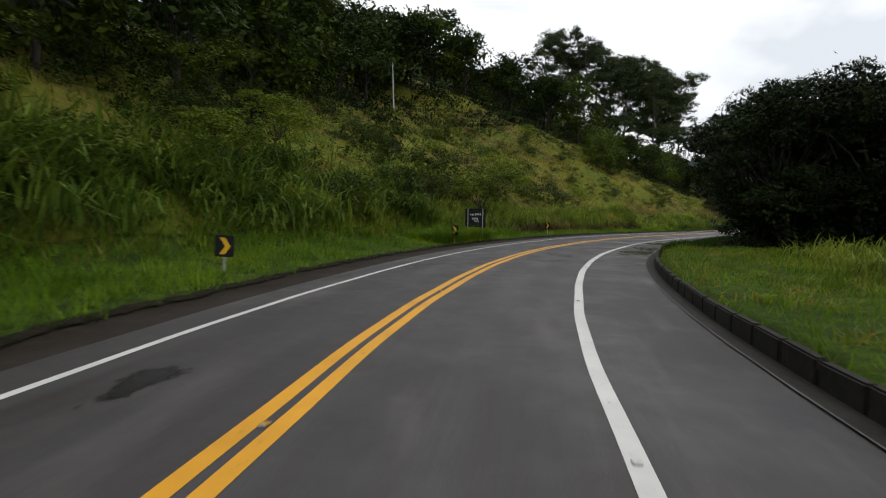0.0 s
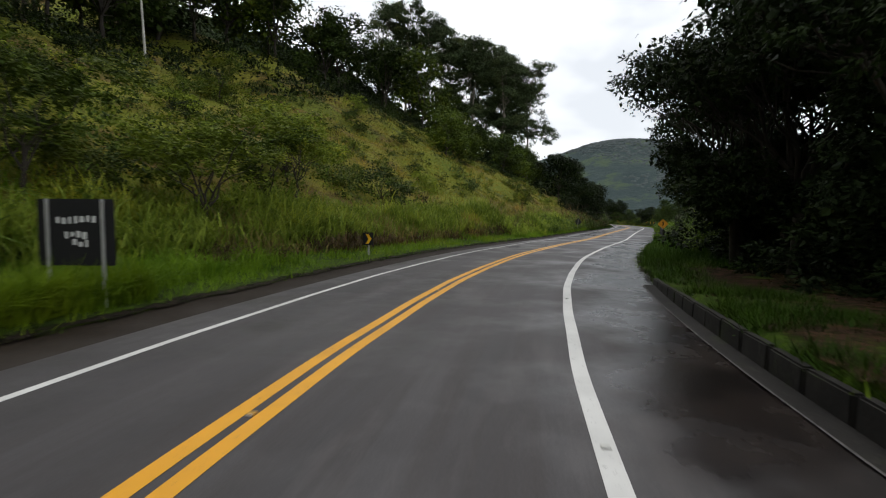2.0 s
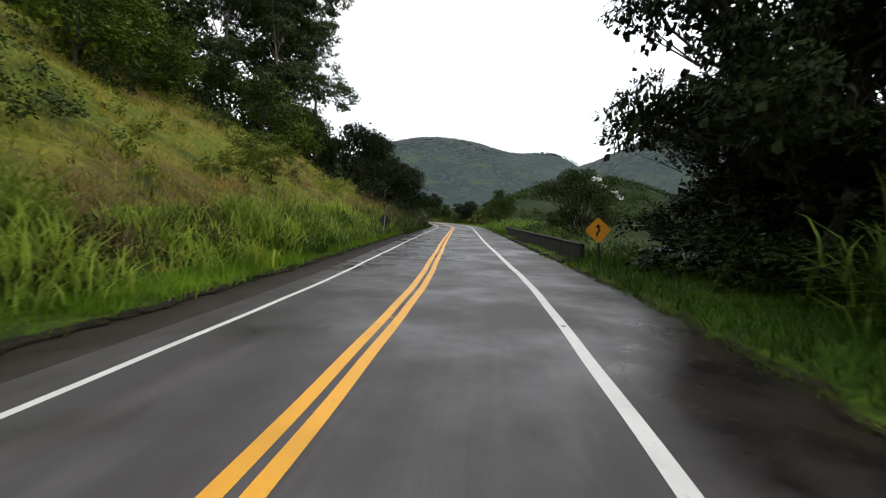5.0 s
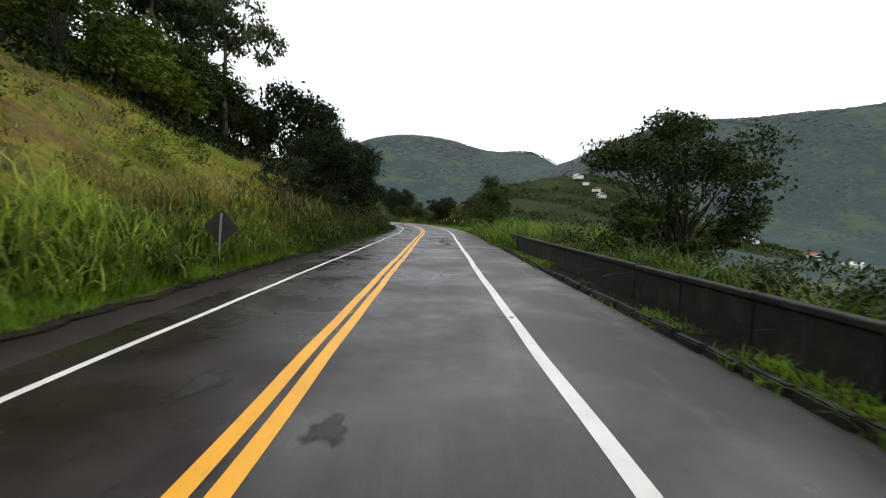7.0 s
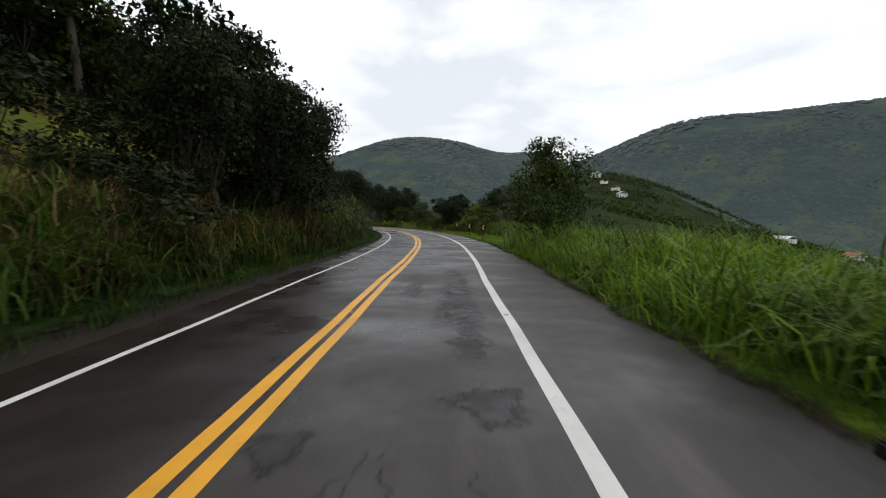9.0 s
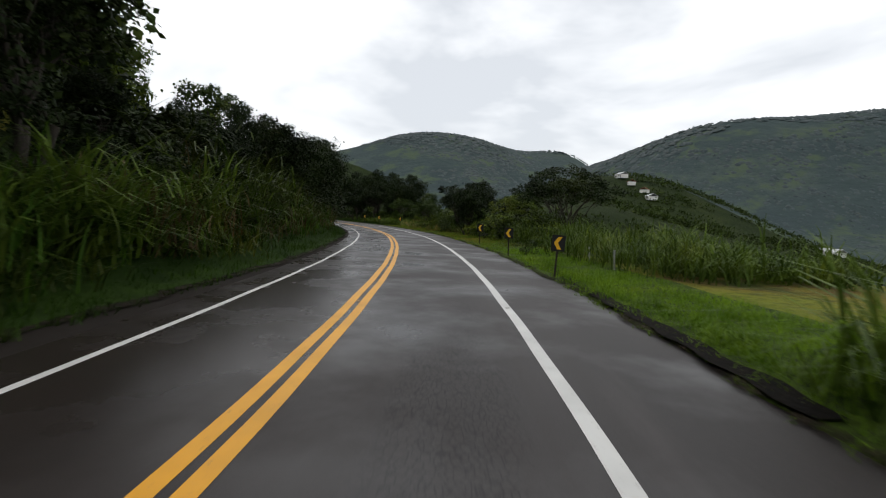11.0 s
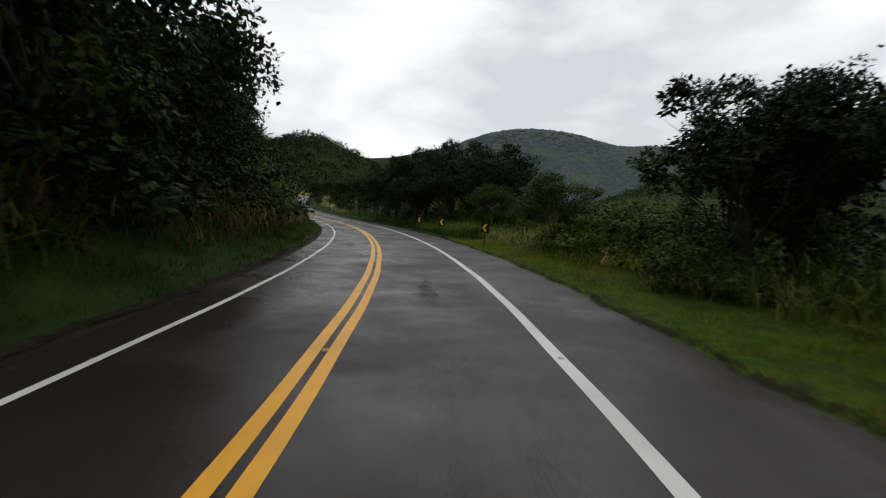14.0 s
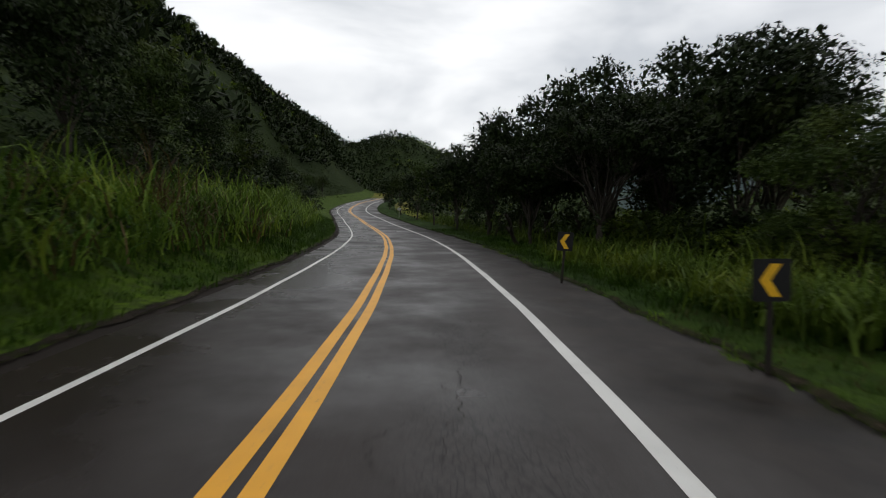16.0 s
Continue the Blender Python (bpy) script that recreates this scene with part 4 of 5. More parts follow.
u = -2.5
while u < 12.0:
    for row, (n_, depth) in enumerate(((1, 0), (1, 9))):
        lat = -(wood_edge(u) + depth + rnd.uniform(-2, 3))
        if not (row == 0 and 10.7 < u < 12.2):
            stand_at(FOREST[rnd.choice((0, 1, 2, 0, 1, 2, 3))], u + rnd.uniform(-.1, .1), lat, rnd.uniform(.85, 1.2) * (1.3 if 3 < u < 7.2 else 1.15 if 7 < u < 8.9 else .78 if u > 9 else 1.0), rnd.uniform(0, 360), "dark broadleaf tree in the wood on the slope", "tree", "woods on the slope", wide=rnd.uniform(1.05, 1.3))
    u += rnd.uniform(.3, .45)
for n_ in range(52):
    u = rnd.uniform(12, 26)
    if 15.6 < u < 20:
        continue
    stand_at(FOREST[rnd.randrange(4)], u, -(wood_edge(u) + rnd.uniform(0, 26)), rnd.uniform(.5, .75) * (.55 if u > 19 else 1), rnd.uniform(0, 360), "dark broadleaf tree in the wood on the slope", "tree", "woods on the slope", wide=rnd.uniform(1.0, 1.3))

for n_ in range(30):
    u = rnd.uniform(21.8, 27)
    stand_at(FOREST[rnd.randrange(4)], u, -rnd.uniform(45, 135), rnd.uniform(.4, .6), rnd.uniform(0, 360), "dark broadleaf tree on the far hillside", "tree", "woods on the slope", wide=rnd.uniform(1.0, 1.3))
for x, y in ((61, 152), (55, 154), (66, 157), (48, 156), (42, 160), (63, 160), (57, 161), (36, 163), (70, 163)):
    stand(FOREST[rnd.randrange(3)], x, y, rnd.uniform(.6, .8), rnd.uniform(0, 360), "dark broadleaf tree at the foot of the eucalyptus", "tree", "woods on the slope", wide=1.3)

# shrubs and small trees on the open slope
for n_ in range(140):
    u, lat = rnd.choice((rnd.uniform(-.5, 3.6), rnd.uniform(.5, 9.0))), -rnd.uniform(11.5, 50)
    if u > 5.5 and lat > -13 or u > 4.2 and rnd.random() < .4:
        continue
    k = rnd.choice((0, 1, 3, 2, 3, 3))
    stand_at(SHRUB[k], u, lat, rnd.uniform(.6, 1.55), rnd.uniform(0, 360), ("leafy green shrub on the open slope", "light yellow-green shrub on the open slope", "dark shrub on the open slope", "leafy green shrub on the open slope")[k], "shrub", "shrubs on the slope", wide=rnd.uniform(.9, 1.4))
for u, lat, s, k in ((3.25, -10.2, 1.0, 1), (3.6, -11.6, .85, 0), (4.05, -15.5, .95, 1), (2.9, -12.5, .9, 0), (1.6, -14, .8, 1), (1.0, -17, 1.0, 0), (2.2, -19, .9, 1), (6.9, -10.8, .6, 1), (7.4, -12, .6, 0)):
    stand_at(SAPLING[k], u, lat, s, rnd.uniform(0, 360), "bushy young tree with light green leaves" if k else "bushy young green tree", "tree", "young trees", wide=1.7)
stand(SAPLING[0], -1.4, 82.1, 1.0, 0, "small slender tree on the open slope", "tree", "young trees", wide=1.1)
stand(SAPLING[1], 6.0, 58.0, 1.2, 60, "young light-green tree on the slope", "tree", "young trees", wide=1.2)
stand(SAPLING[1], 17.3, 71.0, .75, 10, "young light-green tree on the slope", "tree", "young trees")
stand(SAPLING[0], -6, 48, .9, 200, "young green tree on the slope", "tree", "young trees", wide=1.2)
stand(SAPLING[0], -22, 40, 1.1, 100, "young green tree on the slope", "tree", "young trees", wide=1.4)
stand(SAPLING[0], -16, 33, 1.1, 250, "young green tree on the slope", "tree", "young trees", wide=1.5)

# undergrowth below the dark trees
for n_ in range(30):
    u, lat = rnd.uniform(9.9, 19.5), -rnd.uniform(8.2, 13)
    stand_at(SHRUB[2], u, lat, rnd.uniform(1.1, 1.9), rnd.uniform(0, 360), "dark shrub under the trees on the bank", "shrub", "undergrowth", wide=1.3)
for x, y in ((25, 39), (27.5, 39), (30, 40), (33, 38), (30, 37), (27, 35), (34, 41), (23.5, 36.5), (47.5, 70), (49, 66), (50, 72), (47, 63), (21, 31.5), (22.4, 34), (21.8, 36), (23.5, 29), (24.5, 31), (26, 33), (28.5, 40.5), (31, 42.5), (45, 63), (47, 62), (49, 61.5), (51, 63), (50, 67), (47, 65), (48, 68.5), (52, 66), (44.5, 61), (46, 60), (27.6, 45.5), (29, 46.5), (29.5, 44.5), (31, 47.5)):
    stand(SHRUB[2], x, y, rnd.uniform(1.3, 2.1), rnd.uniform(0, 360), "dark shrub in the shade of the roadside trees", "shrub", "undergrowth", wide=1.3)

for n_ in range(22):
    u, lat = rnd.uniform(2.7, 4.4), rnd.uniform(13, 21)
    stand_at(SHRUB[2], u, lat, rnd.uniform(1.5, 2.3), rnd.uniform(0, 360), "tall dark shrub in the shade of the roadside trees", "shrub", "undergrowth", wide=1.3)

for n_ in range(18):
    u, lat = rnd.uniform(13.2, 15.9), -rnd.uniform(7.6, 10.5)
    stand_at(SHRUB[2], u, lat, rnd.uniform(1.5, 2.2), rnd.uniform(0, 360), "dark shrub under the trees on the bank", "shrub", "undergrowth", wide=1.2)

for n_ in range(24):
    u, lat = rnd.uniform(13.6, 15.6), rnd.uniform(11.5, 18)
    stand_at(SHRUB[(2, 3, 0, 3)[n_ % 4]], u, lat, rnd.uniform(1.3, 2.1), rnd.uniform(0, 360), "tangled shrub in the roadside hedge", "shrub", "hedge shrubs", wide=1.2)

# hedge of trees and bushes on the valley side of the last bends
for u, lat, s, k in ((13.55, 15.5, 1.2, 1), (14.0, 13.0, .8, 2), (14.2, 15.5, .9, 0), (14.2, 19.3, 1.35, 1), (14.74, 10.8, 1.05, 1), (14.95, 12.6, 1.08, 0), (15.52, 10.0, .78, 0)):
    stand_at(AIRY[k], u, lat, s, rnd.uniform(0, 360) + (150 if 14.7 < u < 15 else 0), "open small-leaved tree in the roadside hedge", "tree", "hedge trees", wide=1.1)
for u, lat, s, k in ((14.3, 9.6, .62, 0), (14.76, 12.2, .76, 1), (14.9, 14.4, .8, 0), (15.62, 11.8, .36, 2), (15.75, 13.2, .38, 0), (16.6, 17.6, .75, 2), (17.75, 9.6, .9, 1), (18.3, 9.4, 1.0, 0), (18.9, 9.2, .95, 1), (19.5, 9.2, .9, 0), (20.3, 9.5, .9, 1),
                     (17.6, 16.5, 1.0, 2), (18.4, 14, 1.1, 0), (21.2, 9.5, .9, 0), (22.5, 9.5, .9, 1), (20.8, -9, .55, 0), (22, -9, .6, 1), (23.4, -9, .6, 0), (24.2, 9.6, .85, 1)):
    stand_at(DENSE[k] if u < 18.6 else FOREST[k], u, lat, s if u < 18.6 else s * .8, rnd.uniform(0, 360), "dense dark tree lining the valley verge" if lat > 0 else "dense dark tree at the foot of the bank", "tree", "hedge trees")
for u, lat, s in ((17.04, 14.2, 1.1), (17.2, 18.5, 1.25), (18.1, 17, 1.35), (17.4, 15.5, 1.3)):
    stand_at(DENSE[1], u, lat, s, rnd.uniform(0, 360), "dense dark tree lining the valley verge", "tree", "hedge trees", wide=.95)
for u, lat, s in ((17.3, 10.8, 1.4), (17.5, 12.6, 1.5), (17.85, 11.2, 1.4)):
    stand_at(AIRY[1], u, lat, s, rnd.uniform(0, 360), "tall open dark tree in the roadside hedge", "tree", "hedge trees", wide=.9)
for u, lat, s in ((17.7, 13.8, 1.4), (18.25, 12.5, 1.4), (18.8, 12.0, 1.35), (19.4, 11.5, 1.25)):
    stand_at(DENSE[1], u, lat, s, rnd.uniform(0, 360), "dense dark tree lining the valley verge", "tree", "hedge trees", wide=.85)
stand_at(SPREAD_MID[0], 16.68, 13.0, .45, 200, "small umbrella-shaped green tree in the hedge", "tree", "hedge trees")
for n_ in range(34):
    u, lat = rnd.uniform(13.5, 18.5), rnd.uniform(11.5, 19)
    k = rnd.choice((0, 2, 3, 0))
    stand_at(SHRUB[k], u, lat, rnd.uniform(.9, 1.7), rnd.uniform(0, 360), "tangled green shrub in the roadside hedge", "shrub", "hedge shrubs", wide=1.2)
for u, lat, s in ((12.85, 8.3, .55), (14.2, 11.0, 1.15), (14.27, 12.2, 1.1), (14.75, 9.6, 1.1), (6.1, 10.5, 1.2), (5.6, 12, 1.4)):
    stand_at(SHRUB[3], u, lat, s, rnd.uniform(0, 360), "low leafy shrub on the verge", "shrub", "verge shrubs")

# ---- grass and scrub ----
def scrub(name, seed, u0, u1, lat0, lat1, n, per, tall, leaf, mat, label, low=0.0, scale=.2):
    """Low leafy scrub in patches: one object of kind stuff."""
    rng_ = np.random.default_rng(seed)
    u, lat = rng_.uniform(u0, u1, n), lat0 + (lat1 - lat0) * rng_.uniform(0, 1, n)
    x, y = course(u, lat)
    keep = patchy(x, y, scale, seed) > low
    x, y, u, lat = x[keep], y[keep], u[keep], lat[keep]
    z = ground_z(x, y, u, lat)
    h = tall * rng_.uniform(.4, 1.2, len(x))
    dirs = unit(rng_.normal(size=(len(x), per, 3)) * np.array([1, 1, .7]) + np.array([0, 0, .5]))
    p = np.stack([x, y, z], 1)[:, None] + dirs * h[:, None, None] * np.array([.75, .75, .9]) * rng_.uniform(.35, 1, (len(x), per, 1))
    v, f = leaves(rng_, p.reshape(-1, 3), (dirs + rng_.normal(size=dirs.shape) * .6).reshape(-1, 3), leaf * rng_.uniform(.6, 1.4, len(x) * per), leaf * .55,
                  (dirs * .7 + np.array([0, 0, .5])).reshape(-1, 3))
    return tagged(part(name, mesh(name, v, f, mat), None), label, "scrub", kind="stuff")


def thicket(name, seed, u0, u1, lat0, lat1, n, size, mat, label, low=-.2, scale=.14, per=16):
    """Rounded bushes of leaf clumps, standing together: one object of kind stuff."""
    rng_ = np.random.default_rng(seed)
    u, lat = rng_.uniform(u0, u1, n * 2), lat0 + (lat1 - lat0) * rng_.uniform(0, 1, n * 2)
    x, y = course(u, lat)
    keep = np.flatnonzero(patchy(x, y, scale, seed) > low)[:n]
    z = ground_z(x[keep], y[keep], u[keep], lat[keep])
    sets = []
    for a_, b_, c_ in zip(x[keep], y[keep], z):
        r_ = size * rng_.uniform(.55, 1.3)
        sets.append(clumps(rng_, np.array([a_, b_, c_ + r_ * .55]), np.array([r_, r_, r_ * .75]), 9, per, .16 + .05 * r_, .55))
    v, f = joined(sets)
    return tagged(part(name, mesh(name, v, f, mat), None), label, "bushes", kind="stuff")


thicket("slope_bushes", 221, -.6, 4.4, -12, -52, 170, 1.35, LEAF_DEEP, "dark green bushes crowding the open slope")
thicket("slope_bushes", 222, -.6, 6.5, -11.5, -48, 120, 1.15, LEAF_MID, "green bushes dotted over the open slope")
thicket("slope_bushes", 223, -.6, 4.0, -11, -40, 60, 1.0, LEAF_LIGHT, "yellow-green bushes dotted over the open slope")
thicket("slope_bushes", 236, 1.6, 6.2, -11, -36, 85, 1.0, LEAF_MID, "leafy green bushes scattered over the open slope", -.3)
thicket("slope_bushes", 237, 1.6, 6.6, -12, -40, 75, 1.1, LEAF_DEEP, "dark green bushes scattered over the open slope", -.3)
thicket("slope_bushes", 224, 5.0, 9.2, -30, -60, 110, 1.5, LEAF_DEEP, "bushes along the upper slope below the wood")
thicket("wood_edge_bushes", 227, .8, 2.5, -24, -42, 60, 2.5, LEAF_DARK_SHADE, "dark undergrowth filling the wood's edge", -1)
thicket("wood_edge_bushes", 228, 2.4, 4.2, -38, -62, 80, 2.6, LEAF_DARK_SHADE, "dark undergrowth filling the wood's edge", -1)
thicket("wood_edge_bushes", 229, 4.0, 7.2, -60, -82, 90, 2.8, LEAF_DARK_SHADE, "dark undergrowth filling the wood's edge", -1)
thicket("bank_bushes", 230, 15.4, 20.5, -11, -27, 130, 2.4, LEAF_DARK_SHADE, "dark bushes covering the steep bank", -1)
thicket("bank_bushes", 231, 16.0, 20.5, -9.5, -24, 40, 1.8, LEAF_DEEP, "green bushes on the steep bank", -1)
thicket("hedge_bushes", 232, 13.1, 14.7, 11.5, 17, 30, 1.5, LEAF_DEEP, "green bushes of the roadside hedge", -1, per=34)
thicket("hedge_bushes", 234, 13.1, 14.45, 10.9, 16, 26, 1.15, LEAF_MID, "light green bushes along the hedge's front", -1, per=34)
thicket("hedge_bushes", 235, 13.4, 14.4, 13, 18, 10, 1.3, LEAF_LIGHT, "yellow-green bushes in the hedge", -1, per=34)
thicket("bank_bushes", 233, 19.5, 26, -7.5, -24, 100, 1.9, LEAF_DEEP, "green bushes at the foot of the far bank", -1)
thicket("hedge_bushes", 225, 16.9, 22.5, 10.0, 17, 80, 2.1, LEAF_DARK_SHADE, "tall dark bushes closing the hedge", -1)
thicket("valley_bushes", 226, 7.6, 9.0, 9.5, 16, 45, 1.3, LEAF_DEEP, "dark bushes below the parapet", -.6, per=40)
thicket("slope_scrub", 201, -1, 9.5, -10, -60, 330, .65, LEAF_MID, "low green scrub in patches on the open slope", .0, .16, 12)
thicket("slope_scrub", 202, -1, 9.5, -10, -60, 300, .55, LEAF_LIGHT, "low yellow-green scrub on the open slope", .12, .21, 12)
thicket("slope_scrub", 203, -2, 10.0, -12, -60, 240, .75, LEAF_DEEP, "dark low scrub on the open slope", .2, .24, 14)
scrub("bank_scrub", 204, 9.8, 19, -6.6, -14, 1250, 30, 1.25, .22, LEAF_DARK_SHADE, "dark scrub under the trees on the bank", -.5)
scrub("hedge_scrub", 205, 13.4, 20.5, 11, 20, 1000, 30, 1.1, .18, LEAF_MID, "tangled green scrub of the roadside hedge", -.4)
scrub("wood_floor_scrub", 206, -2.5, 11.5, -40, -62, 1100, 16, 2.0, .62, LEAF_DARK_SHADE, "dark undergrowth along the wood's edge", -.5)
scrub("wood_floor_scrub", 210, 8.9, 12.2, -21, -36, 700, 16, 1.8, .5, LEAF_DARK_SHADE, "dark undergrowth along the wood's edge", -.6)
scrub("hillside_scrub", 211, 31, 60, 20, -40, 900, 18, 3.0, 1.35, LEAF_DARK_SHADE, "scrubby bushes over the hillside ahead", -.4, .05)
scrub("valley_trees", 214, 5, 24, 55, 560, 3400, 14, 5.0, 2.1, LEAF_DEEP, "hedgerow trees and plantations in the valley", .05, .028)
scrub("hillside_trees", 215, 23, 34, 240, 570, 3000, 12, 4.6, 2.2, LEAF_DEEP, "scattered trees and plantations on the hill across the valley", -.12, .03)
scrub("leaf_litter", 212, 2.5, 4.8, 6.9, 12.8, 900, 6, .09, .09, CANE_DEAD_SHADE, "fallen brown leaves under the trees", -.8)
scrub("hillside_woods", 213, 30, 52, 90, -160, 3000, 17, 5.5, 2.15, LEAF_DARK_SHADE, "dark woods over the far hillside", -.75, .05)
scrub("hillside_woods", 207, 17, 31, -22, -170, 4000, 17, 5.4, 1.95, LEAF_DARK_SHADE, "scrubby bushes over the far hillside", -.25, .05)
scrub("hillside_scrub", 208, 24, 60, 12, 190, 1500, 20, 3.2, 1.4, LEAF_MID, "scrubby bushes over the hillside ahead", -.25, .05)
scrub("hillside_scrub", 209, 20, 60, -25, -190, 1300, 20, 1.8, 1.1, LEAF_MID, "green low crops and bushes over the far hillside", -.3, .06)
tufts("verge_grass", 1, 0, 5.6, -5.4, -9.4, 4300, 5, .5, .034, .7, GRASS, "bright green grass of the verge under the bank", segs=1)
tufts("verge_grass", 2, 5.6, 8.9, -5.4, -6.9, 2300, 5, .62, .034, .7, GRASS, "bright green grass at the foot of the bank", segs=1)
tufts("verge_grass", 40, 15.7, 20, -4.5, -7.2, 2600, 6, .55, .036, .75, GRASS_SHADE, "lush green grass at the foot of the bank", segs=2)
tufts("cane_grass", 41, 16.3, 18.8, -6.2, -9.8, 520, 13, 1.5, .07, 1.05, CANE_MID, "lush arching cane grass on the bank", spread=.45, reach=.3, low=-.5)
tufts("edge_grass", 48, 16.6, 18.2, 7.4, 9.6, 520, 9, .75, .04, 1.0, GRASS_SHADE, "long grass round the feet of the signs", spread=.2, segs=2)
tufts("cane_grass", 42, 16.4, 17.4, 8.2, 11, 300, 13, 1.2, .065, 1.0, CANE_MID, "long grass round the chevron signs", spread=.4, reach=.2)
tufts("verge_grass", 3, 8.8, 15.9, -4.5, -7.0, 3000, 6, .42, .034, .7, GRASS_SHADE, "green grass at the foot of the bank, tree shade in its colour", segs=1)
tufts("edge_grass", 43, 2.2, 3.2, -6.4, -8.2, 520, 8, 1.05, .035, .9, GRASS, "long grass round the foot of the black board", spread=.15, segs=2)
tufts("edge_grass", 59, 2.2, 2.75, -5.75, -6.5, 480, 9, 1.15, .036, .9, GRASS, "long grass hiding the posts of the black board", spread=.12, segs=2)
tufts("verge_grass", 60, 2.4, 3.1, 6.7, 9.2, 1700, 7, .5, .032, .9, GRASS_SHADE, "green grass between the kerb and the trees, shade in its colour", spread=.12, segs=1, low=-.25, scale=.5)
tufts("verge_grass", 61, 3.3, 4.6, 6.6, 8.6, 700, 7, .4, .034, .9, GRASS_SHADE, "green grass past the kerb's end, shade in its colour", spread=.12, segs=1, low=-.3, scale=.5)
tufts("verge_grass", 4, -1, 2.6, 6.75, 15, 3300, 5, .34, .034, .7, GRASS, "short green grass behind the kerb", segs=1)
tufts("verge_grass", 5, 3.8, 6.8, 6.6, 11, 3400, 5, .7, .036, .75, GRASS_SHADE, "green grass of the valley verge", segs=1)
tufts("verge_grass", 6, 9.2, 13, 6.7, 10.5, 5200, 6, .34, .034, .7, GRASS, "green grass of the valley verge", segs=1)
tufts("verge_grass", 29, 16.2, 19, 6.6, 10.5, 2600, 5, .42, .034, .7, GRASS_SHADE, "green grass of the shaded verge, shade in its colour", segs=1)
tufts("verge_grass", 7, 13, 16.3, 6.6, 10.5, 5000, 5, .3, .034, .7, GRASS, "yellowish green short grass of the valley verge", segs=1)
for seed_, u0, u1, l0, l1 in ((31, -.5, 17.5, -5.1, -5.6), (32, 11.8, 18, -4.25, -4.75), (33, 3.8, 6.7, 6.3, 6.8), (34, 9.3, 18, 6.3, 6.8)):
    tufts("edge_grass", seed_, u0, u1, l0, l1, int(95 * (u1 - u0)), 7, .2, .022, 1.0, GRASS_SHADE if l0 < 0 else GRASS, "ragged grass creeping over the asphalt's edge", spread=.1, segs=2, low=-.25, scale=1.4)
tufts("edge_grass", 36, 11.4, 12.8, 6.6, 9.6, 620, 8, .4, .03, .9, GRASS, "long grass hanging over the rut in the verge", spread=.12, segs=2)
tufts("edge_grass", 35, 11.4, 12.6, 7.1, 7.9, 260, 8, .42, .03, .9, GRASS, "long grass hanging over the rut in the verge", spread=.12, segs=2)
tufts("cane_grass", 28, 12.1, 13.4, 12.3, 19, 520, 14, 1.5, .075, 1.0, CANE_MID, "tall pale cane grass beyond the verge", spread=.5, reach=.3)
tufts("verge_grass", 39, 13.2, 16.3, 6.6, 10.5, 4200, 5, .3, .034, .7, GRASS_DRY, "olive and straw-coloured grass of the valley verge", segs=1)
tufts("dry_verge_grass", 62, 14.1, 16.6, 6.8, 10.2, 1500, 6, .26, .034, .8, CANE_DEAD_SHADE, "brown withered grass of the valley verge", segs=1, low=-.3, scale=.4)
tufts("parapet_weeds", 8, 6.4, 9.1, 6.45, 7.15, 620, 9, .36, .026, 1.0, GRASS, "tufts of weeds at the foot of the parapet", low=-.2)
tufts("slope_grass", 9, -2, 6.5, -9, -60, 6800, 5, .5, .085, .8, GRASS_DRY, "olive and straw-coloured grass of the open slope", spread=.3, segs=1)
tufts("slope_grass", 10, 5.2, 10.2, -7, -34, 6000, 5, .5, .08, .8, GRASS_DRY, "olive and straw-coloured grass of the open bank", spread=.3, segs=1)
tufts("dry_slope_grass", 44, 3.6, 9.0, -10, -45, 3000, 6, .5, .07, .9, CANE_DEAD_SHADE, "brown dry grass in patches on the slope", spread=.4, segs=1, low=.0, scale=.15)
tufts("slope_grass", 18, -2, 4.6, -9, -62, 8500, 5, .5, .08, .8, GRASS, "green grass of the open slope", spread=.35, segs=1, low=-.15, scale=.12)
tufts("cane_grass", 11, -.5, 2.8, -9.4, -15.0, 620, 15, 2.2, .12, 1.3, CANE_MID, "tall arching cane grass on the slope", spread=.4, low=-.15, reach=.3)
tufts("cane_grass", 12, 2.6, 5.8, -8.6, -11.8, 900, 14, 1.35, .07, 1.0, CANE, "pale green cane grass along the bank", spread=.4, reach=.25)
tufts("verge_clumps", 49, -.6, 5.6, -5.9, -9.3, 520, 12, .7, .04, 1.0, GRASS, "taller tufts of grass on the verge under the bank", spread=.22, segs=2, low=0.0, scale=.5)
tufts("verge_clumps", 50, -.5, 2.6, 7.4, 14, 420, 12, .6, .04, 1.0, GRASS, "taller tufts of grass behind the kerb", spread=.22, segs=2, low=-.1, scale=.5)
tufts("verge_clumps", 58, -.5, 2.6, 6.9, 13, 620, 9, .42, .04, 1.0, GRASS_DRY, "olive tufts of grass behind the kerb", spread=.2, segs=2, low=-.3, scale=.6)
tufts("cane_grass", 13, 5.6, 9.0, -6.3, -9.4, 620, 14, 1.25, .06, 1.05, CANE, "long arching grass on the bank", spread=.4, low=-.35, reach=.25)
tufts("cane_grass", 45, 6.5, 8.9, -5.9, -8.3, 420, 15, 1.15, .075, 1.15, CANE_MID, "lush arching green cane at the foot of the bank", spread=.4, low=-.45, scale=.6, reach=.25)
tufts("cane_grass", 54, 8.4, 9.9, -6.0, -9.0, 330, 14, 1.4, .08, 1.2, CANE_MID, "green cane hanging down the steep bank", spread=.4, low=-.4, scale=.6, reach=.3)
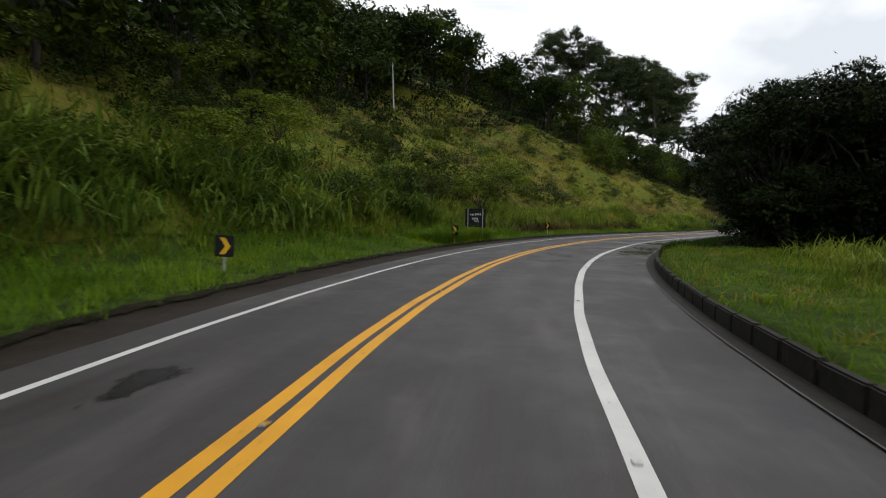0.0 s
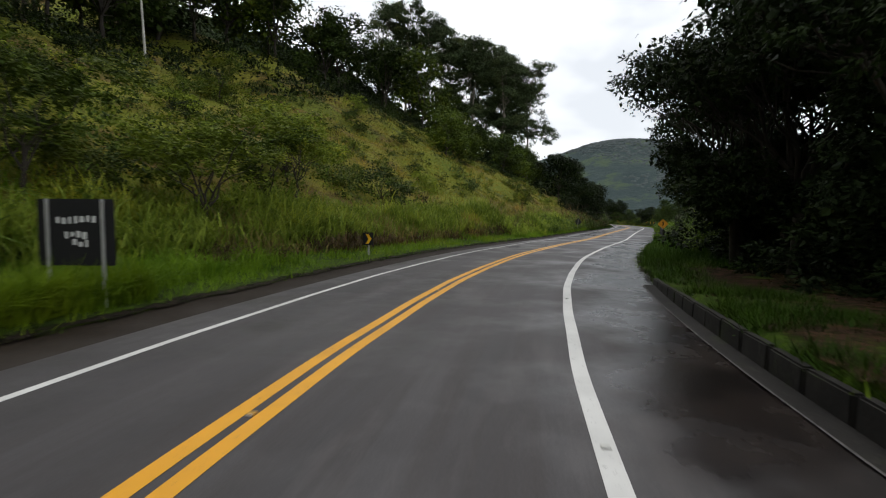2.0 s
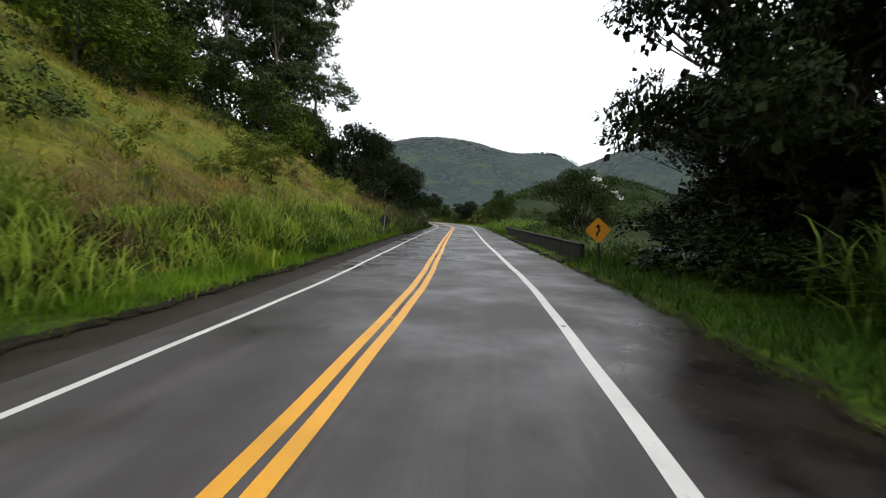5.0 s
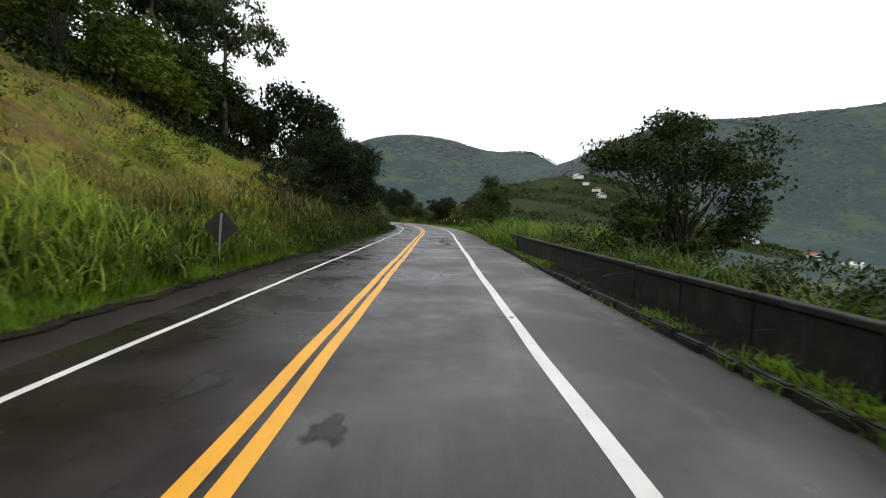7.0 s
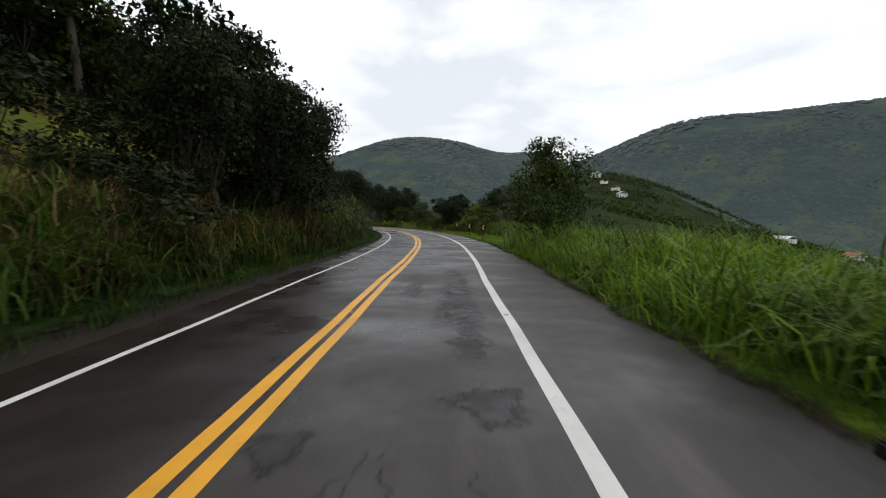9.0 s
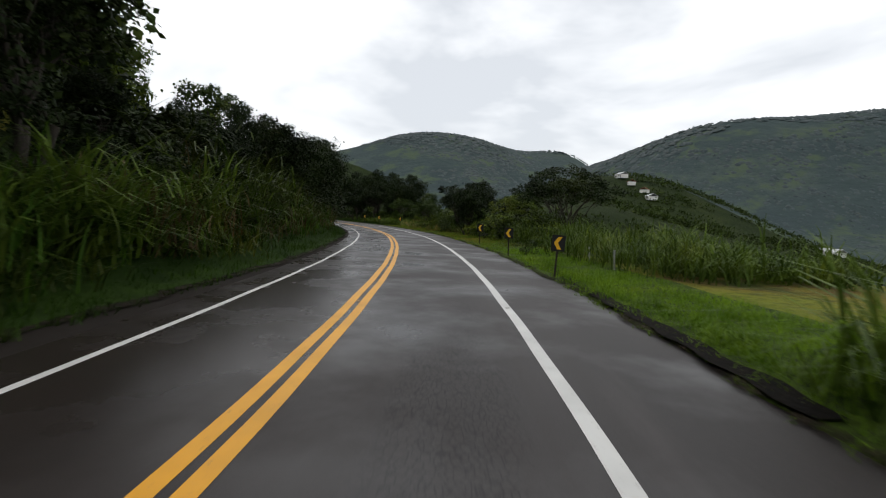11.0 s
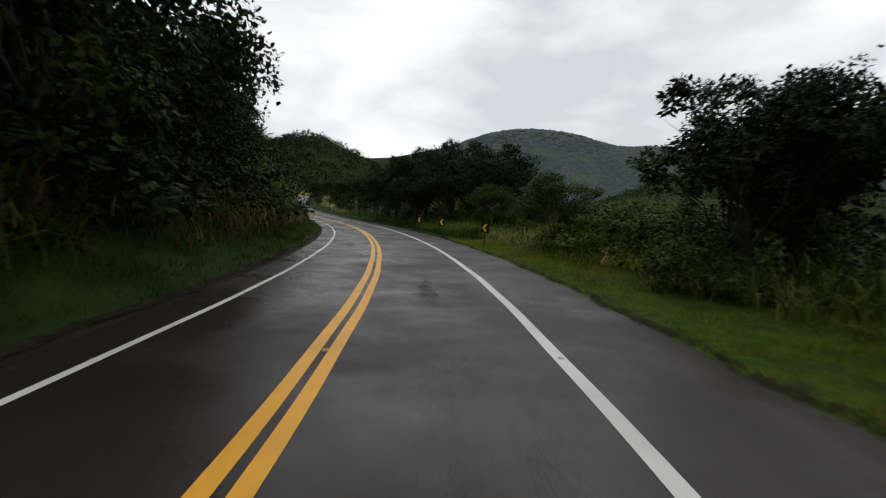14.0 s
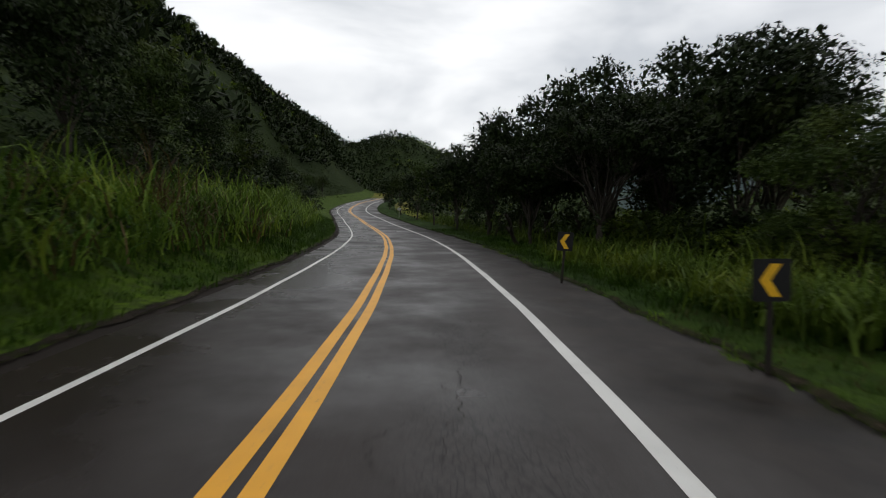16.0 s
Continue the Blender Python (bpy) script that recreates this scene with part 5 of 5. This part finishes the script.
tufts("slope_grass", 56, -.6, 3.6, -8.6, -18, 1000, 7, .8, .05, 1.0, GRASS_DRY, "olive long grass at the foot of the slope", spread=.3, segs=2)
tufts("slope_grass", 55, -.6, 3.2, -8.8, -16, 1500, 7, .85, .05, 1.0, GRASS, "long green grass at the foot of the slope", spread=.3, segs=2)
tufts("cane_grass", 46, 9.0, 12.4, -5.6, -8.2, 420, 13, 1.2, .075, 1.2, CANE_SHADE, "arching cane at the foot of the bank, shade in its colour", spread=.4, low=-.3, scale=.6, reach=.3)
tufts("dead_cane", 24, 3.0, 6.4, -7.4, -8.9, 420, 12, .9, .05, 1.2, CANE_DEAD_SHADE, "dead brown cane stalks along the foot of the bank", spread=.35, low=-.2, reach=.2)
tufts("dead_cane", 37, 8.9, 10.6, -6.6, -9.8, 220, 12, 1.6, .08, 1.3, CANE_DEAD_SHADE, "dead brown cane hanging down the steep bank, shade in its colour", spread=.45, low=-.5, reach=.4)
tufts("straw_grass", 38, 8.3, 10.3, -6.8, -9.8, 170, 14, 1.5, .05, 1.15, CANE_DRY, "straw-coloured cane hanging down the steep bank", spread=.45, low=-.1, reach=.3)
tufts("dead_cane", 25, 9.6, 17.4, -5.9, -8.2, 620, 14, 1.5, .05, 1.2, CANE_DEAD_SHADE, "dead brown cane stalks under the trees, shade in their colour", spread=.45, low=-.3, reach=.4)
tufts("cane_grass", 26, 12.2, 13.7, -6.9, -9.6, 150, 24, 2.5, .12, 1.3, CANE_SHADE, "very tall drooping cane grass below the trees", spread=.35, reach=.4)
tufts("cane_grass", 57, 11.4, 13.4, -6.3, -9.0, 150, 24, 1.9, .11, 1.35, CANE_MID, "tall arching green cane below the trees", spread=.3, low=-.5, scale=.7, reach=.4)
tufts("cane_grass", 27, 15.8, 16.5, -7.0, -9.4, 170, 17, 2.1, .12, 1.15, CANE_MID, "very tall drooping cane grass below the trees", spread=.5, reach=.35)
tufts("straw_grass", 47, 15.2, 16.4, -6.4, -8.6, 150, 14, 1.4, .06, 1.15, CANE_DRY, "straw-coloured cane under the trees", spread=.45, low=-.3, reach=.3)
tufts("straw_grass", 14, 3.2, 10.4, -7.8, -11.2, 800, 14, 1.05, .045, 1.1, CANE_DRY, "straw-coloured long grass on the bank", spread=.4, low=-.1, reach=.2)
tufts("cane_grass", 15, 9.2, 17.6, -6.0, -9.2, 640, 12, 1.6, .06, 1.1, GRASS_SHADE, "tall drooping cane grass under the trees", spread=.45, reach=.3, low=-.4)
tufts("cane_grass", 16, 4.4, 5.75, 9.9, 13, 420, 18, 1.9, .09, 1.2, CANE_MID, "tall cane grass on the valley verge", spread=.45, reach=.3)
tufts("cane_grass", 17, 9.25, 11.4, 7.1, 14.5, 900, 13, 1.35, .055, 1.1, GRASS, "tall bright green grass beyond the verge", spread=.4, reach=.25)
tufts("cane_grass", 51, 9.25, 11.4, 7.1, 15, 650, 14, 1.55, .07, 1.25, CANE_MID, "tall arching green cane beyond the verge", spread=.45, low=-.4, scale=.6, reach=.25)
tufts("cane_grass", 52, 15.0, 17.2, 9.8, 18, 620, 12, .9, .06, 1.1, CANE_MID, "rank grass below the hedge", spread=.5, reach=.25)
tufts("straw_grass", 53, 14.6, 16.6, 9.6, 17, 300, 12, .85, .05, 1.1, CANE_DRY, "straw-coloured rank grass below the hedge", spread=.5, reach=.25)
tufts("cane_grass", 20, 12.0, 20.5, 9.8, 13.5, 900, 12, 1.3, .06, 1.0, CANE_MID, "tall cane grass in the hedge", spread=.45, reach=.3, low=-.2)
tufts("cane_grass", 21, 0.6, 2.3, 12.5, 20, 620, 12, 1.1, .06, .95, CANE, "pale tall grass of the field behind the kerb", spread=.45, reach=.2)
tufts("cane_grass", 22, 6.6, 9.2, 8.7, 10.6, 260, 14, 1.25, .07, 1.1, CANE_MID, "rough grass below the parapet", spread=.4, reach=.15)
tufts("field_grass", 23, 0, 2.6, 14, 30, 1400, 6, .5, .06, .7, GRASS, "green grass of the field behind the kerb", spread=.3, segs=1)

# woods on the far hills: a closed, lumpy canopy
rng = np.random.default_rng(77)
fx, fy = rng.uniform(150, 1900, 60000), rng.uniform(-400, 1900, 60000)
fu, fl = on_course(fx, fy)
keep = fl > 560
fx, fy, fu, fl = fx[keep], fy[keep], fu[keep], fl[keep]
zz = ground_z(fx, fy, fu, fl)
keep = (zz > -15) & (patchy(fx, fy, .012, 9) > -.42)
fx, fy, zz = fx[keep][:18000], fy[keep][:18000], zz[keep][:18000]
ring = np.linspace(0, 2 * math.pi, 6, endpoint=False)
n_ = len(fx)
rad, tall = rng.uniform(3.0, 7.5, (n_, 1)), rng.uniform(.8, 3.6, n_)
lump = np.empty((n_, 7, 3))
rr = rad * rng.uniform(.75, 1.25, (n_, 6))
lump[:, :6, 0], lump[:, :6, 1] = fx[:, None] + np.cos(ring) * rr, fy[:, None] + np.sin(ring) * rr
lump[:, :6, 2] = ground_z(lump[:, :6, 0].ravel(), lump[:, :6, 1].ravel()).reshape(n_, 6) - .6
lump[:, 6] = np.stack([fx + rng.normal(size=n_), fy + rng.normal(size=n_), zz + tall], 1)
tri = np.array([[k, (k + 1) % 6, 6] for k in range(6)])
f = tri[None] + (np.arange(n_) * 7)[:, None, None]
tagged(part("far_woods", mesh("far_woods", lump.reshape(-1, 3), f.reshape(-1, 3), LEAF_FAR_HAZE, flat=False), None), "woods on the far hillsides, haze in their colour", "woods", kind="stuff")

# ---- roadside things ----
def polygon(bm, pts, y0, y1):
    """A flat outline in x, z, given thickness from y0 to y1."""
    a_ = [bm.verts.new((x, y0, z)) for x, z in pts]
    b_ = [bm.verts.new((x, y1, z)) for x, z in pts]
    bm.faces.new(a_)
    bm.faces.new(b_[::-1])
    for i in range(len(pts)):
        j = (i + 1) % len(pts)
        bm.faces.new((a_[j], a_[i], b_[i], b_[j]))
    bmesh.ops.recalc_face_normals(bm, faces=bm.faces)
    return bm


def rounded(w, h, r, n=4):
    out = []
    for cx, cz, a0 in ((w / 2 - r, h / 2 - r, 0), (-w / 2 + r, h / 2 - r, 90), (-w / 2 + r, -h / 2 + r, 180), (w / 2 - r, -h / 2 + r, 270)):
        for k in range(n + 1):
            an = radians(a0 + 90 * k / n)
            out.append((cx + r * math.cos(an), cz + r * math.sin(an)))
    return out


def chevron_sign(point, post_mat, centre=1.28):
    """Black plate with one amber chevron on a single post; point +1 turns the arrow to the right."""
    root = new("chevron_sign")
    bm = bmesh.new()
    box(bm, .07, .07, centre + .25, Matrix.Translation((0, .045, (centre + .25) / 2 - .25)), .008)
    part("post", bm, post_mat, root)
    bm = polygon(bmesh.new(), [(x, z + centre) for x, z in rounded(.52, .62, .035)], -.006, .006)
    plate = part("plate", bm, SIGN_BLACK, root)
    s = point
    arrow = [(-.13 * s, .24), (.02 * s, .24), (.17 * s, 0), (.02 * s, -.24), (-.13 * s, -.24), (.02 * s, 0)]
    part("arrow", polygon(bmesh.new(), [(x, z + centre) for x, z in arrow], -.0115, -.0075), SIGN_YELLOW, plate, "amber reflective chevron")
    return root


def set_sign(root, x, y, turn, z=None, tilt=0):
    zz = float(ground_z(x, y)[0]) + .02 if z is None else z
    root.matrix_basis = pose(x, y, zz, 0, tilt, turn)
    return root


proto_r = chevron_sign(1, POST_GREY, .82)
for n_, (x, y, turn, tilt) in enumerate(((-6.5, 14.4, 8, 2), (.2, 32.7, -12, 0), (9.4, 50.0, -28, -2))):
    ob = proto_r if n_ == 0 else copy_thing(proto_r, Matrix())
    tagged(set_sign(ob, x, y, turn, tilt=tilt), "black chevron plate with an amber arrow on a grey post", "road sign", "bend chevrons on the bank side")
proto_l = chevron_sign(-1, POST_DARK, 1.35)
for n_, (x, y, turn, tilt) in enumerate(((101.5, 145.7, -42, 3), (107.4, 154.4, -40, -1), (113.3, 163.9, -38, 1), (130.4, 203.7, -24, 0), (133.6, 216.2, -22, -3), (135.4, 225.5, -18, 2))):
    ob = proto_l if n_ == 0 else copy_thing(proto_l, Matrix())
    tagged(set_sign(ob, x, y, turn, tilt=tilt), "black chevron plate with an amber arrow on a dark post", "road sign", "bend chevrons on the valley side")

# black board on two pale posts, with pale hand-painted marks
board = new("board_sign")
bm = polygon(bmesh.new(), [(x, z + 1.52) for x, z in rounded(1.52, 1.36, .03)], -.012, .012)
panel = part("panel", bm, SIGN_BLACK, board)
for sx in (-.55, .55):
    part("post", box(bmesh.new(), .06, .06, 2.3, Matrix.Translation((sx, -.045, 1.05)), .008), POST_GREY, board, "pale upright post")
rnd2 = random.Random(3)
for row, (z_, n_, w_) in enumerate(((1.78, 7, .09), (1.46, 4, .10), (1.3, 3, .08))):
    for k in range(n_):
        bm = box(bmesh.new(), w_ * rnd2.uniform(.5, 1), .004, .15 * rnd2.uniform(.6, 1), Matrix.Translation((-.36 + k * .12 + row * .16, -.017, z_ + rnd2.uniform(-.03, .03))))
        part("mark", bm, SIGN_WHITE, panel)
tagged(set_sign(board, 1.75, 37.3, -14, tilt=-1), "black board with faded white marks on two pale posts", "sign board")


def diamond_sign(face_mat, symbol, centre=1.75, side=.82):
    root = new("diamond_sign")
    part("post", box(bmesh.new(), .07, .05, centre + .75, Matrix.Translation((0, .04 if symbol else -.04, (centre + .75) / 2 - .25)), .008), POST_GREY if not symbol else POST_DARK, root)
    r = side * math.sqrt(.5)
    bm = polygon(bmesh.new(), [(x * math.cos(math.pi / 4) - z * math.sin(math.pi / 4), x * math.sin(math.pi / 4) + z * math.cos(math.pi / 4) + centre) for x, z in rounded(side, side, .06)], -.006, .006)
    plate = part("plate", bm, face_mat, root)
    if symbol:
        wind = [(-.10, -.26), (-.02, -.26), (-.02, -.14), (.10, -.02), (.04, .12), (.12, .12), (.0, .28), (-.12, .12), (-.04, .12), (.01, 0), (-.10, -.12)]
        part("symbol", polygon(bmesh.new(), [(x, z + centre) for x, z in wind], -.0115, -.0075), SIGN_BLACK, plate, "black winding arrow")
    return root


tagged(set_sign(diamond_sign(SIGN_ORANGE, True), 46.7, 74.7, -40, tilt=-4), "amber diamond warning sign with a black winding arrow", "road sign")
tagged(set_sign(diamond_sign(SIGN_BACK, False, 1.5, .92), 52.2, 102.9, -46, tilt=4), "dark back of a diamond warning sign on a pale post", "road sign")
x_, y_ = course(20.6, 7.4)
small = diamond_sign(SIGN_WHITE, False, 1.6, .55)
tagged(set_sign(small, float(x_), float(y_), -2), "small pale diamond sign by the far bend", "road sign")

# road studs between the yellow lines and on the edge line
def road_stud(cover, u, lat):
    root = new("road_stud")
    bm = box(bmesh.new(), .1, .09, .022, Matrix.Translation((0, 0, .016)), .008)
    part("body", bm, cover, root)
    part("reflector", box(bmesh.new(), .07, .006, .012, Matrix.Translation((0, -.046, .017))), SIGN_WHITE, root, "pale reflector strip")
    x_, y_ = (float(q) for q in course(u, lat))
    root.matrix_basis = pose(x_, y_, 0, 0, 0, heading(u))
    return root


STUD_YELLOW, STUD_WHITE = plain("stud_amber", (.5, .27, .03), .45), plain("stud_pale", (.5, .49, .45), .45)
for k in range(22):
    u = .36 + k * .67
    tagged(road_stud(STUD_YELLOW, u, 0.0), "small amber road stud between the yellow lines", "road stud", "centre studs")
    tagged(road_stud(STUD_WHITE, u, float(np.interp(u, MU, RIGHT_LINE))), "small pale road stud on the white edge line", "road stud", "edge studs")

# pole on the slope
pole = new("utility_pole")
zb = float(ground_z(-11.1, 93.3)[0])
part("shaft", rod(bmesh.new(), (0, 0, -.5), (0, 0, 9.0), .16, .09, 10), POLE_PALE, pole)
part("crossarm", box(bmesh.new(), 1.6, .1, .12, Matrix.Translation((0, .12, 8.4)), .01), POST_DARK, pole)
pole.matrix_basis = pose(-11.1, 93.3, zb, 0, -3, 20)
tagged(pole, "pale concrete utility pole on the slope", "pole")

# fence posts below the hedge
fence_post = new("fence_post", bpy.data.meshes.new("fence_post"))
bm = rod(bmesh.new(), (0, 0, -.3), (0, 0, .95), .05, .042, 8)
bm.to_mesh(fence_post.data)
bm.free()
fence_post.data.materials.append(POST_GREY)
for n_, (u, lat) in enumerate(((12.35, 10.2), (12.6, 10.6), (13.6, 11.2), (14.0, 11.5))):
    ob = fence_post if n_ == 0 else copy_thing(fence_post, Matrix())
    x_, y_ = (float(q) for q in course(u, lat))
    ob.matrix_basis = pose(x_, y_, float(ground_z(x_, y_)[0]), rnd.uniform(-4, 4), rnd.uniform(-4, 4), 0)
    tagged(ob, "weathered grey fence post standing in the grass", "fence post", "fence posts")


def house(w, d, h, roof_mat, wins):
    root = new("house")
    wall = part("wall", box(bmesh.new(), w, d, h, Matrix.Translation((0, 0, h / 2)), .03), WALL_WHITE, root)
    rise = d * .28
    roof = polygon(bmesh.new(), [(-d / 2 - .5, h), (0, h + rise), (d / 2 + .5, h), (d / 2 + .5, h + .15), (0, h + rise + .18), (-d / 2 - .5, h + .15)], -w / 2 - .5, w / 2 + .5)
    bmesh.ops.rotate(roof, verts=roof.verts, matrix=Matrix.Rotation(math.pi / 2, 3, "Z"))
    part("roof", roof, roof_mat, root)
    for k in range(wins):
        xx = -w / 2 + (k + .5) * w / wins
        win = part("window", box(bmesh.new(), 1.1, .1, 1.1, Matrix.Translation((xx, -d / 2 - .03, h * .58)), .01), GLASS_DARK, root)
    part("door", box(bmesh.new(), .9, .1, 2.0, Matrix.Translation((w / 2 - .7, -d / 2 - .035, 1.0)), .01), POST_DARK, root)
    return root


for w_, d_, h_, rm, x, y, turn in ((14, 8, 4, ROOF_PALE, 548, 449, 60), (10, 7, 3.5, ROOF_TILE, 530, 425, 40), (12, 8, 3.5, ROOF_PALE, 505, 388, 50), (9, 7, 3.2, ROOF_TILE, 520, 404, 20),
                                   (15, 9, 3.6, ROOF_PALE, 640, 205, 75), (14, 9, 4, ROOF_TILE, 600, 228, 60), (18, 9, 3.6, ROOF_PALE, 560, 268, 65), (12, 8, 3.5, ROOF_PALE, 670, 180, 85), (11, 8, 3.5, ROOF_TILE, 60, 640, 180)):
    ob = house(w_, d_, h_, rm, 4 if w_ > 12 else 3)
    ob.matrix_basis = pose(x, y, float(ground_z(x, y)[0]) - .3, 0, 0, turn - 180)
    tagged(ob, "white-walled farmhouse with a pale sheet roof" if rm is ROOF_PALE else "white-walled farmhouse with a clay tile roof", "house", "valley houses")

# ---- road damage: fresh patches, cracks ----
def blot(name, u, lat, length, width, seed, mat, z):
    rng_ = np.random.default_rng(seed)
    n = 22
    an = np.linspace(0, 2 * math.pi, n, endpoint=False)
    rr = 1 + .18 * np.sin(an * 3 + seed) + .12 * np.sin(an * 5 + seed * 2) + .04 * rng_.normal(size=n)
    uu, ll = u + np.sin(an) * rr * length / 2 / 15.5, lat + np.cos(an) * rr * width / 2
    x, y = course(uu, ll)
    bm = bmesh.new()
    vs = [bm.verts.new((a_, b_, z)) for a_, b_ in zip(x, y)]
    mid_ = bm.verts.new((float(np.mean(x)), float(np.mean(y)), z))
    for i in range(n):
        bm.faces.new((vs[i], vs[(i + 1) % n], mid_))
    bmesh.ops.recalc_face_normals(bm, faces=bm.faces)
    lay = bm.loops.layers.uv.new("along")
    for face in bm.faces:
        for loop in face.loops:
            loop[lay].uv = (0.0, 0.0) if loop.vert is mid_ else (1.0, 0.0)
    return part(name, bm, mat)


for n_, (u, lat, le, wi, mat_) in enumerate(((.42, -2.0, 2.3, .75, PATCH), (5.2, -2.5, 1.3, .5, PATCH), (7.42, -1.1, 1.5, .7, PATCH), (8.36, -1.1, 2.0, .5, PATCH), (7.33, .75, 1.0, .6, PATCH),
                                             (9.85, 2.55, 15.0, 1.5, PATCH_GREY), (9.38, 2.75, 1.9, 1.25, PATCH), (9.56, 2.6, 2.2, 1.2, PATCH_GREY), (9.75, 2.5, 2.4, 1.0, PATCH), (9.98, 2.5, 2.6, .8, PATCH),
                                             (10.3, 2.4, 3.0, .9, PATCH), (10.0, 1.2, 5.0, .9, PATCH_GREY), (9.30, .6, 1.3, .8, PATCH),
                                             (12.32, -1.15, 1.4, .9, PATCH), (13.6, -1.7, 5.5, 1.2, PATCH), (4.62, -2.2, 3.5, .8, PATCH), (4.9, -.9, 3.0, .6, PATCH_GREY), (14.78, 1.75, 6.0, .7, PATCH_GREY), (14.74, 1.7, .6, 1.1, PATCH), (15.75, -1.5, 4.0, .9, PATCH))):
    tagged(blot("asphalt_patch", u, lat, le, wi, 100 + n_, mat_, .005 + .0002 * n_), "dark damp repair patch in the asphalt" if mat_ is PATCH else "smooth grey repair strip in the asphalt", "road patch", "repair patches", "structure")


def crack(u, lat, length, seed):
    rng_ = np.random.default_rng(seed)
    n = 26
    uu = u + np.linspace(0, length, n) / 16.0
    ll = lat + np.cumsum(rng_.normal(size=n) * .045)
    w_ = .002 + .007 * rng_.uniform(size=n)
    return part("road_crack", ribbon("crack", uu, ll - w_, ll + w_, .006, .006, CRACK))


for n_ in range(26):
    u = rnd.choice((rnd.uniform(14.2, 16.9), rnd.uniform(9.0, 10.2), rnd.uniform(12.6, 14.0), rnd.uniform(14.6, 16.9)))
    tagged(crack(u, rnd.uniform(.8, 2.7), rnd.uniform(.6, 1.8), 300 + n_), "dark ragged crack in the asphalt", "crack", "road cracks", "structure")

# ---- kerb and parapet, stone by stone ----
kerb = tagged(new("kerb"), "dark weathered concrete kerb below the verge", "kerb", kind="structure")
bm = box(bmesh.new(), .17, .97, .62, Matrix.Translation((0, 0, .06)), .03)
kme = bpy.data.meshes.new("kerb_stone")
bm.to_mesh(kme)
bm.free()
kme.materials.append(CONCRETE)


def along(u0, u1, step, lat):
    """Places about step metres apart along the road."""
    us, out, last = np.arange(u0, u1, .005), [], None
    x, y = course(us, lat)
    for u, a_, b_ in zip(us, x, y):
        if last is None or math.hypot(a_ - last[0], b_ - last[1]) >= step:
            out.append((float(u), float(a_), float(b_)))
            last = (a_, b_)
    return out


for u, x, y in along(-1.5, 3.38, 1.0, 6.5):
    ob = new("kerb_stone", kme)
    ob.parent = kerb
    ob.matrix_basis = pose(x, y, rnd.uniform(-.015, .015) - .16 * float(smooth(2.9, 3.4, u)), rnd.uniform(-1, 1), rnd.uniform(-2, 2), heading(u))

GU = np.arange(-2, 3.4, .05)
tagged(part("gutter", ribbon("gutter", GU, 6.07, 6.41, .004, .006, CONCRETE), None), "black gutter before the kerb", "gutter", kind="structure")
tagged(part("road_marking", ribbon("gutter_edge", GU, 6.035 + .006 * np.sin(GU * 31), 6.07, .0045, .0045, plain("gutter_edge", (.09, .085, .078), .7, worn=.6)), None), "thin worn pale edge of the gutter", "road marking", kind="structure")
parapet = tagged(new("parapet"), "low dark concrete parapet wall above the valley", "parapet", kind="structure")
prof = [(-.10, 0), (-.085, .95), (-.125, .985), (-.125, 1.07), (-.10, 1.09), (.10, 1.09), (.10, 0)]
bm = polygon(bmesh.new(), [(x, z - .25) for x, z in prof], -1.249, 1.249)
bmesh.ops.bevel(bm, geom=list(bm.edges), offset=.008, segments=1, affect="EDGES")
pme = bpy.data.meshes.new("panel")
bm.to_mesh(pme)
bm.free()
pme.materials.append(CONCRETE)
for u, x, y in along(6.8, 9.3, 2.5, 7.35):
    ob = new("panel", pme)
    ob.parent = parapet
    ob.matrix_basis = pose(x, y, .2 + rnd.uniform(-.01, .01), 0, rnd.uniform(-1, 1), heading(u))
for u, x, y in along(6.75, 9.3, 1.0, 6.45):
    ob = new("kerb_stone", kme)
    ob.parent = kerb
    ob.matrix_basis = pose(x, y, -.215 + rnd.uniform(-.03, .02), rnd.uniform(-2, 2), rnd.uniform(-5, 5), heading(u) + rnd.uniform(-2, 2))
